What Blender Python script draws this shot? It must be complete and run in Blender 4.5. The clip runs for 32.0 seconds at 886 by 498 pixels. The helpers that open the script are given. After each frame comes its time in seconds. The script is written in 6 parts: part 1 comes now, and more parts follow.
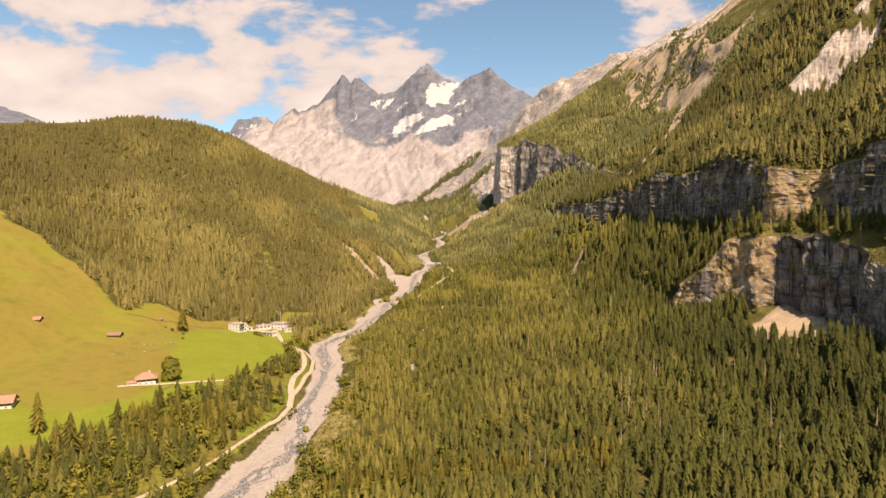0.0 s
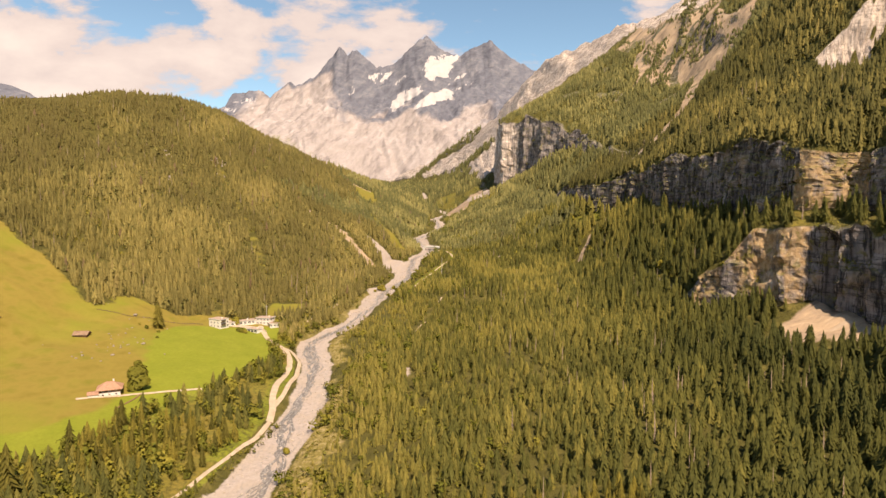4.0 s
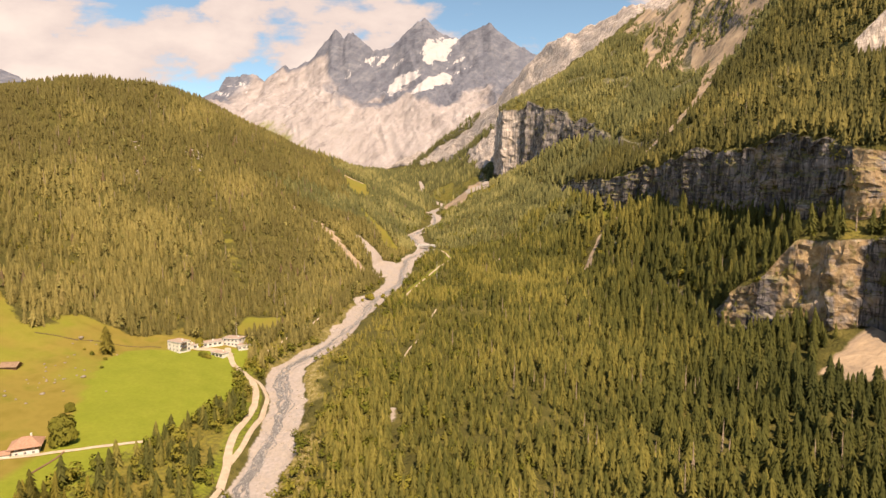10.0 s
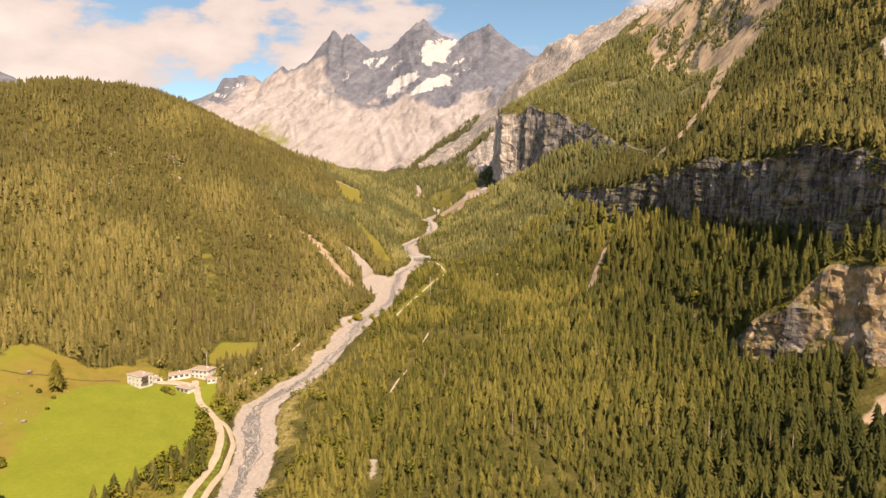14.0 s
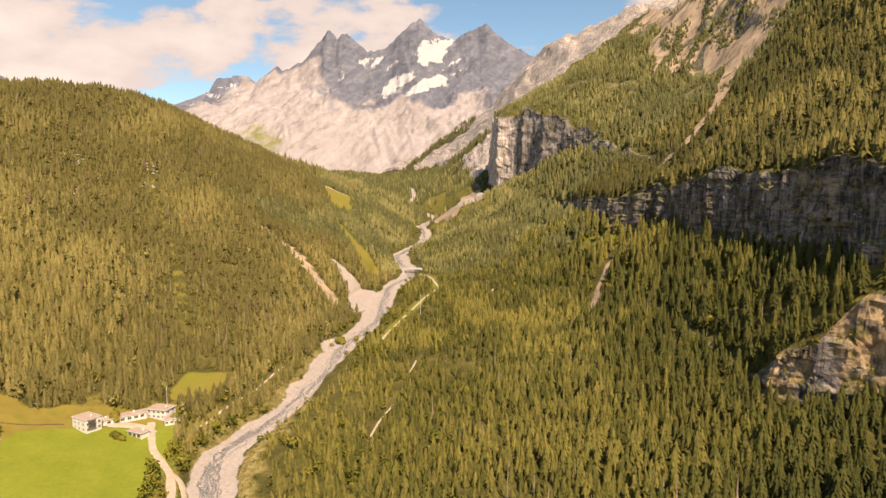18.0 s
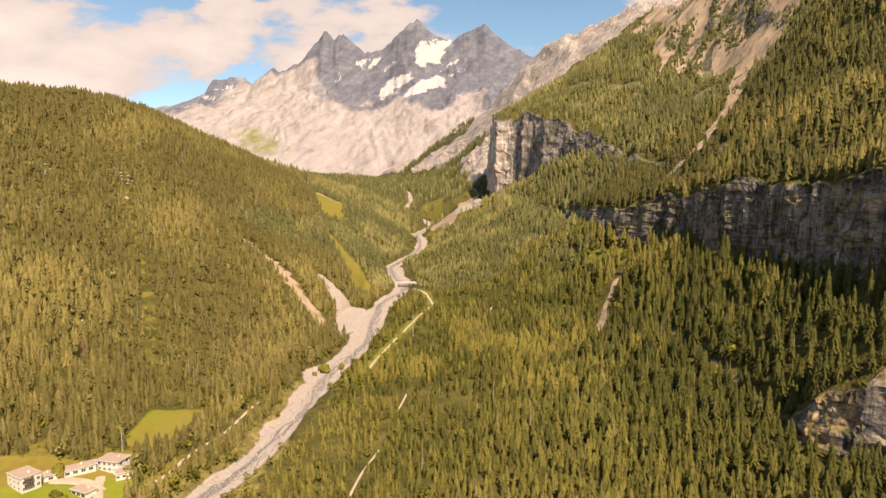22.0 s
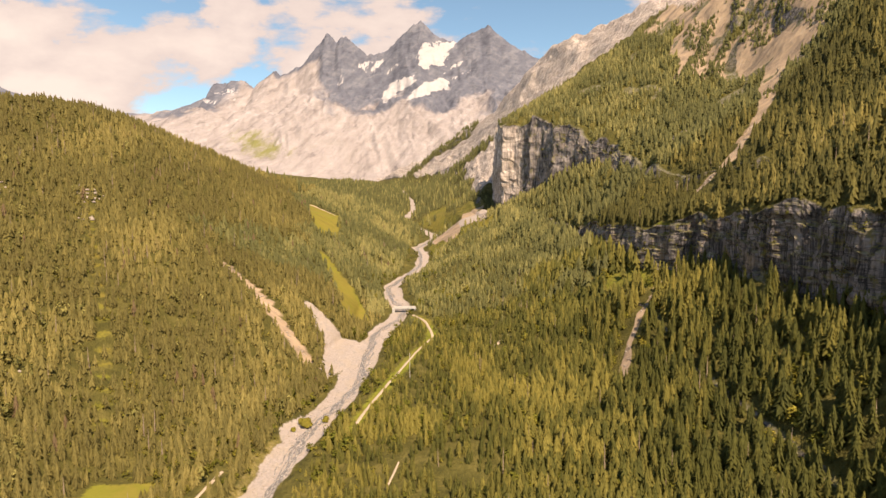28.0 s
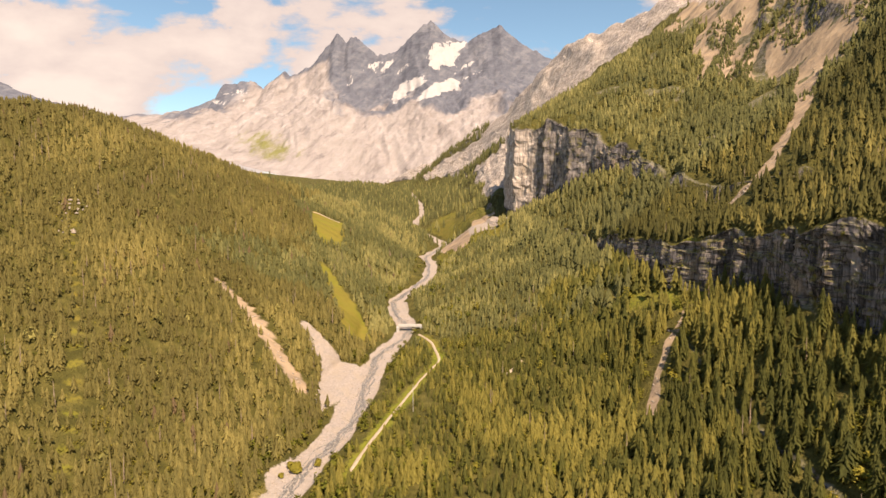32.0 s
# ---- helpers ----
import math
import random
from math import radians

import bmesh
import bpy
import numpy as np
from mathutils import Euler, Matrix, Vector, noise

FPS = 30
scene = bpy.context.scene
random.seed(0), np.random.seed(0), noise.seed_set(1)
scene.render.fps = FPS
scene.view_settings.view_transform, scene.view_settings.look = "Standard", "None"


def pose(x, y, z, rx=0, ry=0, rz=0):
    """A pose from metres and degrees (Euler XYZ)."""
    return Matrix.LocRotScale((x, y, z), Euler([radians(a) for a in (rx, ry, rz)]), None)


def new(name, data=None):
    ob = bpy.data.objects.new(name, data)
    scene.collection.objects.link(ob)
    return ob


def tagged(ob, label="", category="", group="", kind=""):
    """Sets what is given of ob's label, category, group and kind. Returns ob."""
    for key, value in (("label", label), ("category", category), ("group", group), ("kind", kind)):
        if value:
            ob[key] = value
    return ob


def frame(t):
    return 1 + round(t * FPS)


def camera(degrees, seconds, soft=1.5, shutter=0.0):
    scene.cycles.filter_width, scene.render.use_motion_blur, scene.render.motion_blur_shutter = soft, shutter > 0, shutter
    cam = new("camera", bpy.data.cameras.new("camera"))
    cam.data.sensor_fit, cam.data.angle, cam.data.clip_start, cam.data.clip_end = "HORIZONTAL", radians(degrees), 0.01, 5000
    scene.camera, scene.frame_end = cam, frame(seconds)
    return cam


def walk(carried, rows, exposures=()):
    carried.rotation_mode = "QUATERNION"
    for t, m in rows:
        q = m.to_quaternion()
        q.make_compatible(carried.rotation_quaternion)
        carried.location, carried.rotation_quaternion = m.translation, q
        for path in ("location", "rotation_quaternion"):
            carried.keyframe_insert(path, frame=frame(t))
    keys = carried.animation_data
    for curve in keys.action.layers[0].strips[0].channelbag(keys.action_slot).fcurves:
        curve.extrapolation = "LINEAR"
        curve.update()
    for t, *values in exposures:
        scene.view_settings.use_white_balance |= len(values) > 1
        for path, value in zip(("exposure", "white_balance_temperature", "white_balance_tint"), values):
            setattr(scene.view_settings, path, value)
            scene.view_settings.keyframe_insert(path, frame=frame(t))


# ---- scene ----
cam = camera(73.97, 32.0)
walk(cam, [
    (0, pose(0.00, -0.00, 0.00, 88.76, 0.05, 0.56)),
    (1.5, pose(-0.15, 15.72, 3.74, 87.81, 0.13, 0.53)),
    (3, pose(-0.25, 31.41, 7.62, 86.91, 0.02, 0.48)),
    (6, pose(0.28, 62.85, 15.07, 85.06, -0.04, 0.47)),
    (6.5, pose(0.49, 68.05, 16.31, 84.79, -0.05, 0.45)),
    (7, pose(0.71, 73.24, 17.55, 84.80, -0.08, 0.44)),
    (9, pose(1.94, 93.84, 22.47, 84.85, -0.09, 0.34)),
    (12, pose(5.24, 124.85, 29.93, 84.96, -0.15, 0.37)),
    (14, pose(7.99, 145.70, 34.99, 85.00, -0.21, 0.32)),
    (17, pose(12.20, 177.33, 42.79, 85.01, -0.22, 0.13)),
    (19, pose(14.66, 198.55, 47.94, 85.00, -0.18, 0.00)),
    (21, pose(16.89, 219.85, 52.90, 85.03, -0.06, 0.06)),
    (23, pose(18.63, 241.10, 57.94, 85.12, 0.06, -0.15)),
    (25, pose(19.93, 262.16, 63.10, 85.18, 0.21, -0.13)),
    (28, pose(21.20, 293.69, 70.71, 85.24, 0.24, 0.42)),
    (30, pose(22.05, 315.00, 75.71, 85.25, 0.27, 0.94)),
    (32, pose(22.82, 336.63, 80.70, 85.26, 0.11, 1.43)),
], exposures=[(0, 0.75, 7150, 17)])

# ---- world, sun, exposure ----
SUN_EL, SUN_AZ = radians(53), radians(157)   # azimuth clockwise from +y
sun = new("sun", bpy.data.lights.new("sun", "SUN"))
sun.data.energy, sun.data.angle, sun.data.color = 4.8, radians(0.55), (1.0, 0.85, 0.64)
sun_dir = Vector((math.sin(SUN_AZ) * math.cos(SUN_EL), math.cos(SUN_AZ) * math.cos(SUN_EL), math.sin(SUN_EL)))
sun.rotation_euler = sun_dir.to_track_quat("Z", "Y").to_euler()

world = bpy.data.worlds.new("alpine_sky")
scene.world = world
world.use_nodes = True
wn, wl = world.node_tree.nodes, world.node_tree.links
wn.clear()


def wnode(kind, **kw):
    n = wn.new(kind)
    for k, v in kw.items():
        n.inputs[k].default_value = v
    return n


sky = wn.new("ShaderNodeTexSky")
sky.sky_type, sky.sun_disc = "NISHITA", False
sky.sun_elevation, sky.sun_rotation = SUN_EL, SUN_AZ
sky.altitude, sky.air_density, sky.dust_density, sky.ozone_density = 1400, 1.0, 0.6, 1.6
sky_bg = wnode("ShaderNodeBackground", Strength=0.105)
sky_tint = wn.new("ShaderNodeMix")
sky_tint.data_type, sky_tint.blend_type = "RGBA", "MULTIPLY"
sky_tint.inputs["Factor"].default_value = 1.0
sky_tint.inputs["B"].default_value = (0.98, 1.10, 0.98, 1)
wl.new(sky.outputs["Color"], sky_tint.inputs["A"])
wl.new(sky_tint.outputs["Result"], sky_bg.inputs["Color"])
# cumulus banks: billows of layered noise, laid out on the sky's own directions
co = wn.new("ShaderNodeTexCoord")
sep = wn.new("ShaderNodeSeparateXYZ")
wl.new(co.outputs["Generated"], sep.inputs["Vector"])


def wmath(op, a, b=0.0):
    n = wn.new("ShaderNodeMath")
    n.operation = op
    for sock, v in zip(n.inputs, (a, b)):
        if isinstance(v, (int, float)):
            sock.default_value = v
        else:
            wl.new(v, sock)
    return n.outputs[0]


depth = wmath("ADD", wmath("ABSOLUTE", sep.outputs["Y"]), 0.12)
plane_co = wn.new("ShaderNodeCombineXYZ")
wl.new(wmath("DIVIDE", sep.outputs["X"], depth), plane_co.inputs["X"])
wl.new(wmath("DIVIDE", sep.outputs["Z"], depth), plane_co.inputs["Y"])
big = wnode("ShaderNodeTexNoise", Scale=5.2, Detail=12.0, Roughness=0.58, Distortion=0.15)
stretch = wn.new("ShaderNodeMapping")
stretch.inputs["Scale"].default_value, stretch.inputs["Location"].default_value = (1.0, 2.1, 1.0), (3.1, 0.4, 0.0)
wl.new(plane_co.outputs[0], stretch.inputs["Vector"])
wl.new(stretch.outputs[0], big.inputs["Vector"])
dens = big.outputs["Fac"]
for cx, cy, rx, ry, wgt in ((-0.62, 0.17, 0.34, 0.13, 0.30), (-0.85, 0.34, 0.40, 0.12, 0.20), (-0.12, 0.29, 0.30, 0.06, 0.13), (-0.20, 0.19, 0.10, 0.04, 0.16), (-0.36, 0.16, 0.10, 0.07, -0.16), (0.16, 0.24, 0.16, 0.16, -0.12), (0.28, 0.33, 0.09, 0.05, 0.16)):
    m = wn.new("ShaderNodeMapping")
    m.inputs["Scale"].default_value = (0.89 / rx, 0.89 / ry, 0)
    m.inputs["Location"].default_value = (-cx * 0.89 / rx, -cy * 0.89 / ry, 0)
    g = wn.new("ShaderNodeTexGradient")
    g.gradient_type = "SPHERICAL"
    wl.new(plane_co.outputs[0], m.inputs["Vector"])
    wl.new(m.outputs[0], g.inputs["Vector"])
    dens = wmath("ADD", dens, wmath("MULTIPLY", g.outputs["Fac"], wgt))
dens = wmath("SUBTRACT", dens, wmath("MULTIPLY", wmath("MAXIMUM", wmath("SUBTRACT", sep.outputs["Z"], 0.42), 0.0), 0.5))
cover = wn.new("ShaderNodeValToRGB")
cover.color_ramp.elements[0].position, cover.color_ramp.elements[1].position = 0.505, 0.590
wl.new(dens, cover.inputs["Fac"])
tone = wn.new("ShaderNodeValToRGB")
tone.color_ramp.elements[0].position, tone.color_ramp.elements[1].position = 0.52, 0.80
tone.color_ramp.elements[0].color, tone.color_ramp.elements[1].color = (0.74, 0.65, 0.62, 1), (0.97, 0.86, 0.78, 1)
wl.new(dens, tone.inputs["Fac"])
cloud_bg = wnode("ShaderNodeBackground", Strength=0.62)
wl.new(tone.outputs["Color"], cloud_bg.inputs["Color"])
mixs = wn.new("ShaderNodeMixShader")
wl.new(cover.outputs["Color"], mixs.inputs["Fac"])
wl.new(sky_bg.outputs[0], mixs.inputs[1])
wl.new(cloud_bg.outputs[0], mixs.inputs[2])
wout = wn.new("ShaderNodeOutputWorld")
wl.new(mixs.outputs[0], wout.inputs["Surface"])


# ---- materials ----
class Mat:
    """A small builder for node materials."""

    def __init__(self, name, rough=0.8, metal=0.0, spec=0.3):
        self.m = bpy.data.materials.new(name)
        self.m.use_nodes = True
        self.n, self.l = self.m.node_tree.nodes, self.m.node_tree.links
        self.b = self.n["Principled BSDF"]
        self.b.inputs["Roughness"].default_value = rough
        self.b.inputs["Metallic"].default_value = metal
        self.b.inputs["Specular IOR Level"].default_value = spec
        self.co = self.n.new("ShaderNodeTexCoord").outputs["Object"]

    def noise(self, scale, detail=4.0, rough=0.55, vec=None, stretch=None, distort=0.0):
        t = self.n.new("ShaderNodeTexNoise")
        t.inputs["Scale"].default_value, t.inputs["Detail"].default_value = scale, detail
        t.inputs["Roughness"].default_value, t.inputs["Distortion"].default_value = rough, distort
        v = vec or self.co
        if stretch:
            mp = self.n.new("ShaderNodeMapping")
            mp.inputs["Scale"].default_value = stretch
            self.l.new(v, mp.inputs["Vector"])
            v = mp.outputs["Vector"]
        self.l.new(v, t.inputs["Vector"])
        return t.outputs["Fac"]

    def ramp(self, fac, *stops):
        r = self.n.new("ShaderNodeValToRGB")
        e = r.color_ramp.elements
        while len(e) < len(stops):
            e.new(0.5)
        for s, (p, c) in zip(e, stops):
            s.position, s.color = p, (*c, 1) if isinstance(c, tuple) else (c, c, c, 1)
        self.l.new(fac, r.inputs["Fac"])
        return r.outputs["Color"]

    def mix(self, fac, a, b, mode="MIX"):
        x = self.n.new("ShaderNodeMix")
        x.data_type, x.blend_type = "RGBA", mode
        for sock, v in ((x.inputs["Factor"], fac), (x.inputs["A"], a), (x.inputs["B"], b)):
            if isinstance(v, (int, float)):
                sock.default_value = v
            elif isinstance(v, tuple):
                sock.default_value = (*v, 1)
            else:
                self.l.new(v, sock)
        return x.outputs["Result"]

    def math(self, op, a, b=0.0):
        x = self.n.new("ShaderNodeMath")
        x.operation = op
        for sock, v in zip(x.inputs, (a, b)):
            if isinstance(v, (int, float)):
                sock.default_value = v
            else:
                self.l.new(v, sock)
        return x.outputs[0]

    def attr(self, name):
        a = self.n.new("ShaderNodeAttribute")
        a.attribute_name = name
        return a.outputs["Fac"]

    def edge(self, fac, noise, width=0.25, lo=0.5):
        """A mask with a ragged border, from a soft one and a noise."""
        return self.ramp(self.math("ADD", fac, self.math("MULTIPLY", self.math("SUBTRACT", noise, 0.5), 0.7)), (lo - width / 2, 0.0), (lo + width / 2, 1.0))

    def bump(self, h, dist, strength=1.0):
        bp = self.n.new("ShaderNodeBump")
        bp.inputs["Distance"].default_value, bp.inputs["Strength"].default_value = dist, strength
        self.l.new(h, bp.inputs["Height"])
        self.l.new(bp.outputs["Normal"], self.b.inputs["Normal"])

    def color(self, c):
        if isinstance(c, tuple):
            self.b.inputs["Base Color"].default_value = (*c, 1)
        else:
            self.l.new(c, self.b.inputs["Base Color"])
        return self.m


def plain(name, c1, c2, scale=2.0, rough=0.8, bump=0.0, metal=0.0, spec=0.3, stretch=None):
    """A two-tone surface with fine grain over large blotches."""
    k = Mat(name, rough, metal, spec)
    a = k.ramp(k.noise(scale, 5, stretch=stretch), (0.3, c1), (0.7, c2))
    b = k.ramp(k.noise(scale * 9, 3, stretch=stretch), (0.2, 0.8), (0.8, 1.0))
    if bump:
        k.bump(k.noise(scale * 9, 4, stretch=stretch), bump)
    return k.color(k.mix(1.0, a, b, "MULTIPLY"))


def rock_color(k, light=(0.33, 0.285, 0.24), dark=(0.10, 0.092, 0.088), warm=(0.44, 0.31, 0.18), scale=1.0, cracks=0.6):
    """Bedded limestone: thin beds along z, tall joints and run-off streaks down the face, ochre patches."""
    wave = k.noise(0.05 * scale, 3)
    beds = k.noise(0.10 * scale, 7, 0.68, stretch=(0.35, 0.35, 4.0), distort=0.5)
    blocks = k.noise(0.10 * scale, 7, 0.65, stretch=(1.0, 1.0, 0.6), distort=0.4)
    streak = k.noise(0.16 * scale, 6, 0.62, stretch=(2.0, 2.0, 0.10), distort=0.25)
    joint = k.math("ABSOLUTE", k.math("SUBTRACT", k.noise(0.11 * scale, 4, 0.6, stretch=(1.6, 1.6, 0.16), distort=0.6), 0.5))
    seam = k.math("ABSOLUTE", k.math("SUBTRACT", k.noise(0.07 * scale, 5, 0.6, stretch=(0.4, 0.4, 3.0), distort=0.3), 0.5))
    midc = tuple((a + b) / 2 for a, b in zip(light, dark))
    c = k.ramp(blocks, (0.30, dark), (0.48, midc), (0.64, light))
    c = k.mix(k.ramp(beds, (0.30, 0.6), (0.48, 0.0)), c, dark)
    c = k.mix(k.ramp(streak, (0.50, 0.0), (0.60, 0.85)), c, tuple(v * 0.7 for v in dark))
    c = k.mix(k.ramp(streak, (0.28, 0.6), (0.42, 0.0)), c, light)
    c = k.mix(k.ramp(wave, (0.58, 0.0), (0.70, 0.65)), c, warm)
    c = k.mix(k.ramp(joint, (0.0, cracks), (0.03, 0.0)), c, tuple(v * 0.25 for v in dark))
    c = k.mix(k.ramp(seam, (0.0, cracks * 0.8), (0.03, 0.0)), c, tuple(v * 0.4 for v in dark))
    return c, k.mix(0.5, beds, streak)


def ground_material():
    k = Mat("alpine_ground", 0.92, spec=0.15)
    fine, mid, wide = k.noise(0.55, 5), k.noise(0.09, 5), k.noise(0.018, 3)
    floor = k.ramp(mid, (0.3, (0.060, 0.055, 0.015)), (0.5, (0.095, 0.084, 0.022)), (0.72, (0.165, 0.136, 0.040)))
    bright = k.ramp(mid, (0.3, (0.165, 0.185, 0.018)), (0.7, (0.20, 0.212, 0.024)))
    bright = k.mix(1.0, bright, k.ramp(fine, (0.3, 0.9), (0.7, 1.06)), "MULTIPLY")
    past = k.ramp(mid, (0.25, (0.165, 0.130, 0.021)), (0.5, (0.215, 0.162, 0.034)), (0.75, (0.150, 0.138, 0.018)))
    past = k.mix(k.ramp(wide, (0.46, 0.0), (0.66, 0.55)), past, bright)
    grass = k.mix(k.edge(k.attr("dry"), mid, 0.5), bright, past)
    mead = k.edge(k.attr("meadow"), fine, 0.3)
    c = k.mix(mead, floor, grass)
    brush = k.ramp(k.noise(0.35, 6, 0.7), (0.3, (0.15, 0.125, 0.028)), (0.5, (0.265, 0.208, 0.068)), (0.68, (0.39, 0.31, 0.16)))
    c = k.mix(k.edge(k.attr("brush"), mid, 0.4), c, brush)
    stones = k.n.new("ShaderNodeTexVoronoi")
    stones.inputs["Scale"].default_value = 0.9
    k.l.new(k.co, stones.inputs["Vector"])
    gravel = k.ramp(fine, (0.25, (0.29, 0.243, 0.216)), (0.6, (0.39, 0.328, 0.292)), (0.8, (0.47, 0.40, 0.355)))
    gravel = k.mix(k.ramp(stones.outputs["Distance"], (0.0, 0.0), (0.45, 0.0), (0.7, 0.10)), gravel, (0.24, 0.21, 0.20))
    gravel = k.mix(k.ramp(mid, (0.42, 0.0), (0.62, 0.55)), gravel, (0.37, 0.30, 0.235))
    gravel = k.mix(k.ramp(k.noise(0.22, 5, 0.7, stretch=(1.6, 0.5, 1)), (0.52, 0.0), (0.64, 0.45)), gravel, (0.24, 0.22, 0.21))
    gmask = k.edge(k.attr("gravel"), fine, 0.25)
    c = k.mix(gmask, c, gravel)
    scree = k.ramp(k.noise(0.045, 8, 0.66, stretch=(0.7, 1.6, 0.5), distort=0.6), (0.32, (0.18, 0.140, 0.105)), (0.45, (0.305, 0.226, 0.160)), (0.58, (0.41, 0.298, 0.198)), (0.75, (0.46, 0.375, 0.295)))
    smask = k.edge(k.attr("scree"), mid, 0.25)
    c = k.mix(smask, c, scree)
    rk, beds = rock_color(k, (0.33, 0.285, 0.275), (0.050, 0.047, 0.051), (0.36, 0.27, 0.19), 0.85, 0.85)
    ochre = k.edge(k.attr("ochre"), k.noise(0.2, 5), 0.3)
    rk = k.mix(ochre, rk, k.mix(k.ramp(k.noise(0.10, 6, 0.65), (0.34, 0.0), (0.52, 0.88)), rk, k.ramp(k.noise(0.3, 5), (0.3, (0.27, 0.175, 0.09)), (0.6, (0.45, 0.31, 0.17)), (0.75, (0.58, 0.46, 0.32)))))
    up = k.n.new("ShaderNodeSeparateXYZ")
    k.l.new(k.n.new("ShaderNodeNewGeometry").outputs["Normal"], up.inputs["Vector"])
    flat_ = k.math("MULTIPLY", k.ramp(up.outputs["Z"], (0.35, 0.0), (0.62, 0.5)), 1.0)
    moss = k.math("MAXIMUM", flat_, k.ramp(k.noise(0.14, 5), (0.57, 0.0), (0.66, 0.7)))
    rk = k.mix(moss, rk, k.ramp(k.noise(0.5, 4), (0.35, (0.10, 0.10, 0.026)), (0.65, (0.22, 0.19, 0.05))))
    rmask = k.edge(k.attr("rock"), mid, 0.2)
    c = k.mix(rmask, c, rk)
    pale, _ = rock_color(k, (0.68, 0.57, 0.49), (0.34, 0.285, 0.26), (0.58, 0.46, 0.35), 0.8, 0.6)
    c = k.mix(k.edge(k.attr("pale"), mid, 0.25), c, pale)
    k.bump(k.mix(k.math("MULTIPLY", gmask, 0.72), k.mix(mead, k.mix(rmask, k.mix(smask, fine, k.noise(0.12, 8, 0.62, stretch=(0.7, 1.6, 0.5))), k.mix(0.5, beds, k.noise(0.3, 6, 0.6))), (0.5, 0.5, 0.5)), (0.5, 0.5, 0.5)), 2.6, 0.9)
    return k.color(c)


def massif_material():
    k = Mat("limestone_massif", 0.9, spec=0.15)
    beds = k.noise(0.012, 8, 0.66, stretch=(0.8, 0.8, 1.8), distort=1.2)
    turned = k.n.new("ShaderNodeMapping")
    turned.inputs["Rotation"].default_value = (0, radians(-38), 0)
    k.l.new(k.co, turned.inputs["Vector"])
    rib = k.noise(0.009, 8, 0.64, vec=turned.outputs[0], stretch=(2.4, 0.8, 0.55), distort=0.4)
    pale = k.ramp(rib, (0.28, (0.165, 0.143, 0.142)), (0.44, (0.305, 0.264, 0.256)), (0.62, (0.390, 0.343, 0.332)), (0.75, (0.45, 0.40, 0.39)))
    pale = k.mix(k.ramp(beds, (0.35, 0.45), (0.55, 0.0)), pale, (0.30, 0.26, 0.24))
    # bluish dark rock tone, doubling as cloud shade painted on the upper walls
    dark = k.ramp(k.mix(0.5, beds, rib), (0.33, (0.080, 0.083, 0.108)), (0.5, (0.135, 0.138, 0.168)), (0.67, (0.225, 0.22, 0.242)))
    soft = k.noise(0.005, 7, 0.62)
    c = k.mix(k.edge(k.attr("dark"), soft, 0.8), pale, dark)
    c = k.mix(k.edge(k.attr("green"), k.noise(0.014, 8, 0.72, vec=turned.outputs[0], stretch=(1.8, 0.8, 0.7)), 0.14), c, (0.20, 0.19, 0.075))
    c = k.mix(k.ramp(k.math("ADD", k.attr("snow"), k.math("MULTIPLY", k.math("SUBTRACT", beds, 0.5), 0.9)), (0.44, 0.0), (0.54, 1.0)), c, (0.46, 0.43, 0.43))
    k.bump(k.mix(0.5, beds, rib), 22.0, 1.0)
    return k.color(c)


def thin_leaf(k, c):
    """Needles and leaves let part of the light through."""
    k.color(c)
    tr = k.n.new("ShaderNodeBsdfTranslucent")
    k.l.new(c, tr.inputs["Color"])
    mx = k.n.new("ShaderNodeMixShader")
    mx.inputs["Fac"].default_value = 0.34
    k.l.new(k.b.outputs[0], mx.inputs[1])
    k.l.new(tr.outputs[0], mx.inputs[2])
    k.l.new(mx.outputs[0], k.n["Material Output"].inputs["Surface"])
    return k.m


def foliage_material(name, dark, light, dead=(0.22, 0.15, 0.08)):
    """Needles or leaves: a tint for each tree, lighter at the twigs' ends, darker at inner boughs."""
    k = Mat(name, 0.75, spec=0.12)
    green = (dark[0] * 0.6 + light[0] * 0.26, dark[1] * 0.58 + light[1] * 0.29, dark[2] * 0.5 + light[2] * 0.30)
    c = k.ramp(k.attr("tint"), (0.0, dark), (0.42, green), (0.80, light), (0.94, tuple(a * 0.5 + b * 0.5 for a, b in zip(light, dead))), (1.0, dead))
    c = k.mix(1.0, c, k.ramp(k.noise(0.7, 5), (0.25, 0.66), (0.75, 1.15)), "MULTIPLY")
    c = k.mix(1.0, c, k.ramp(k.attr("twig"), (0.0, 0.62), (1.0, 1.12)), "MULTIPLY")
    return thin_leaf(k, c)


M_GROUND, M_MASSIF = ground_material(), massif_material()
M_NEEDLE = foliage_material("spruce_needles", (0.074, 0.080, 0.023), (0.330, 0.276, 0.066))
# greener far trees, with blue put into the needle colour for haze
M_NEEDLE_HAZED = foliage_material("hazed_spruce_needles", (0.122, 0.121, 0.050), (0.392, 0.345, 0.126))
M_NEEDLE_UP = foliage_material("steep_spruce_needles", (0.084, 0.080, 0.028), (0.335, 0.274, 0.082))
M_LEAF = foliage_material("broad_leaves", (0.150, 0.158, 0.024), (0.340, 0.285, 0.048))
M_BARK = plain("bark", (0.10, 0.075, 0.05), (0.22, 0.17, 0.12), 1.5, 0.9, 0.05)


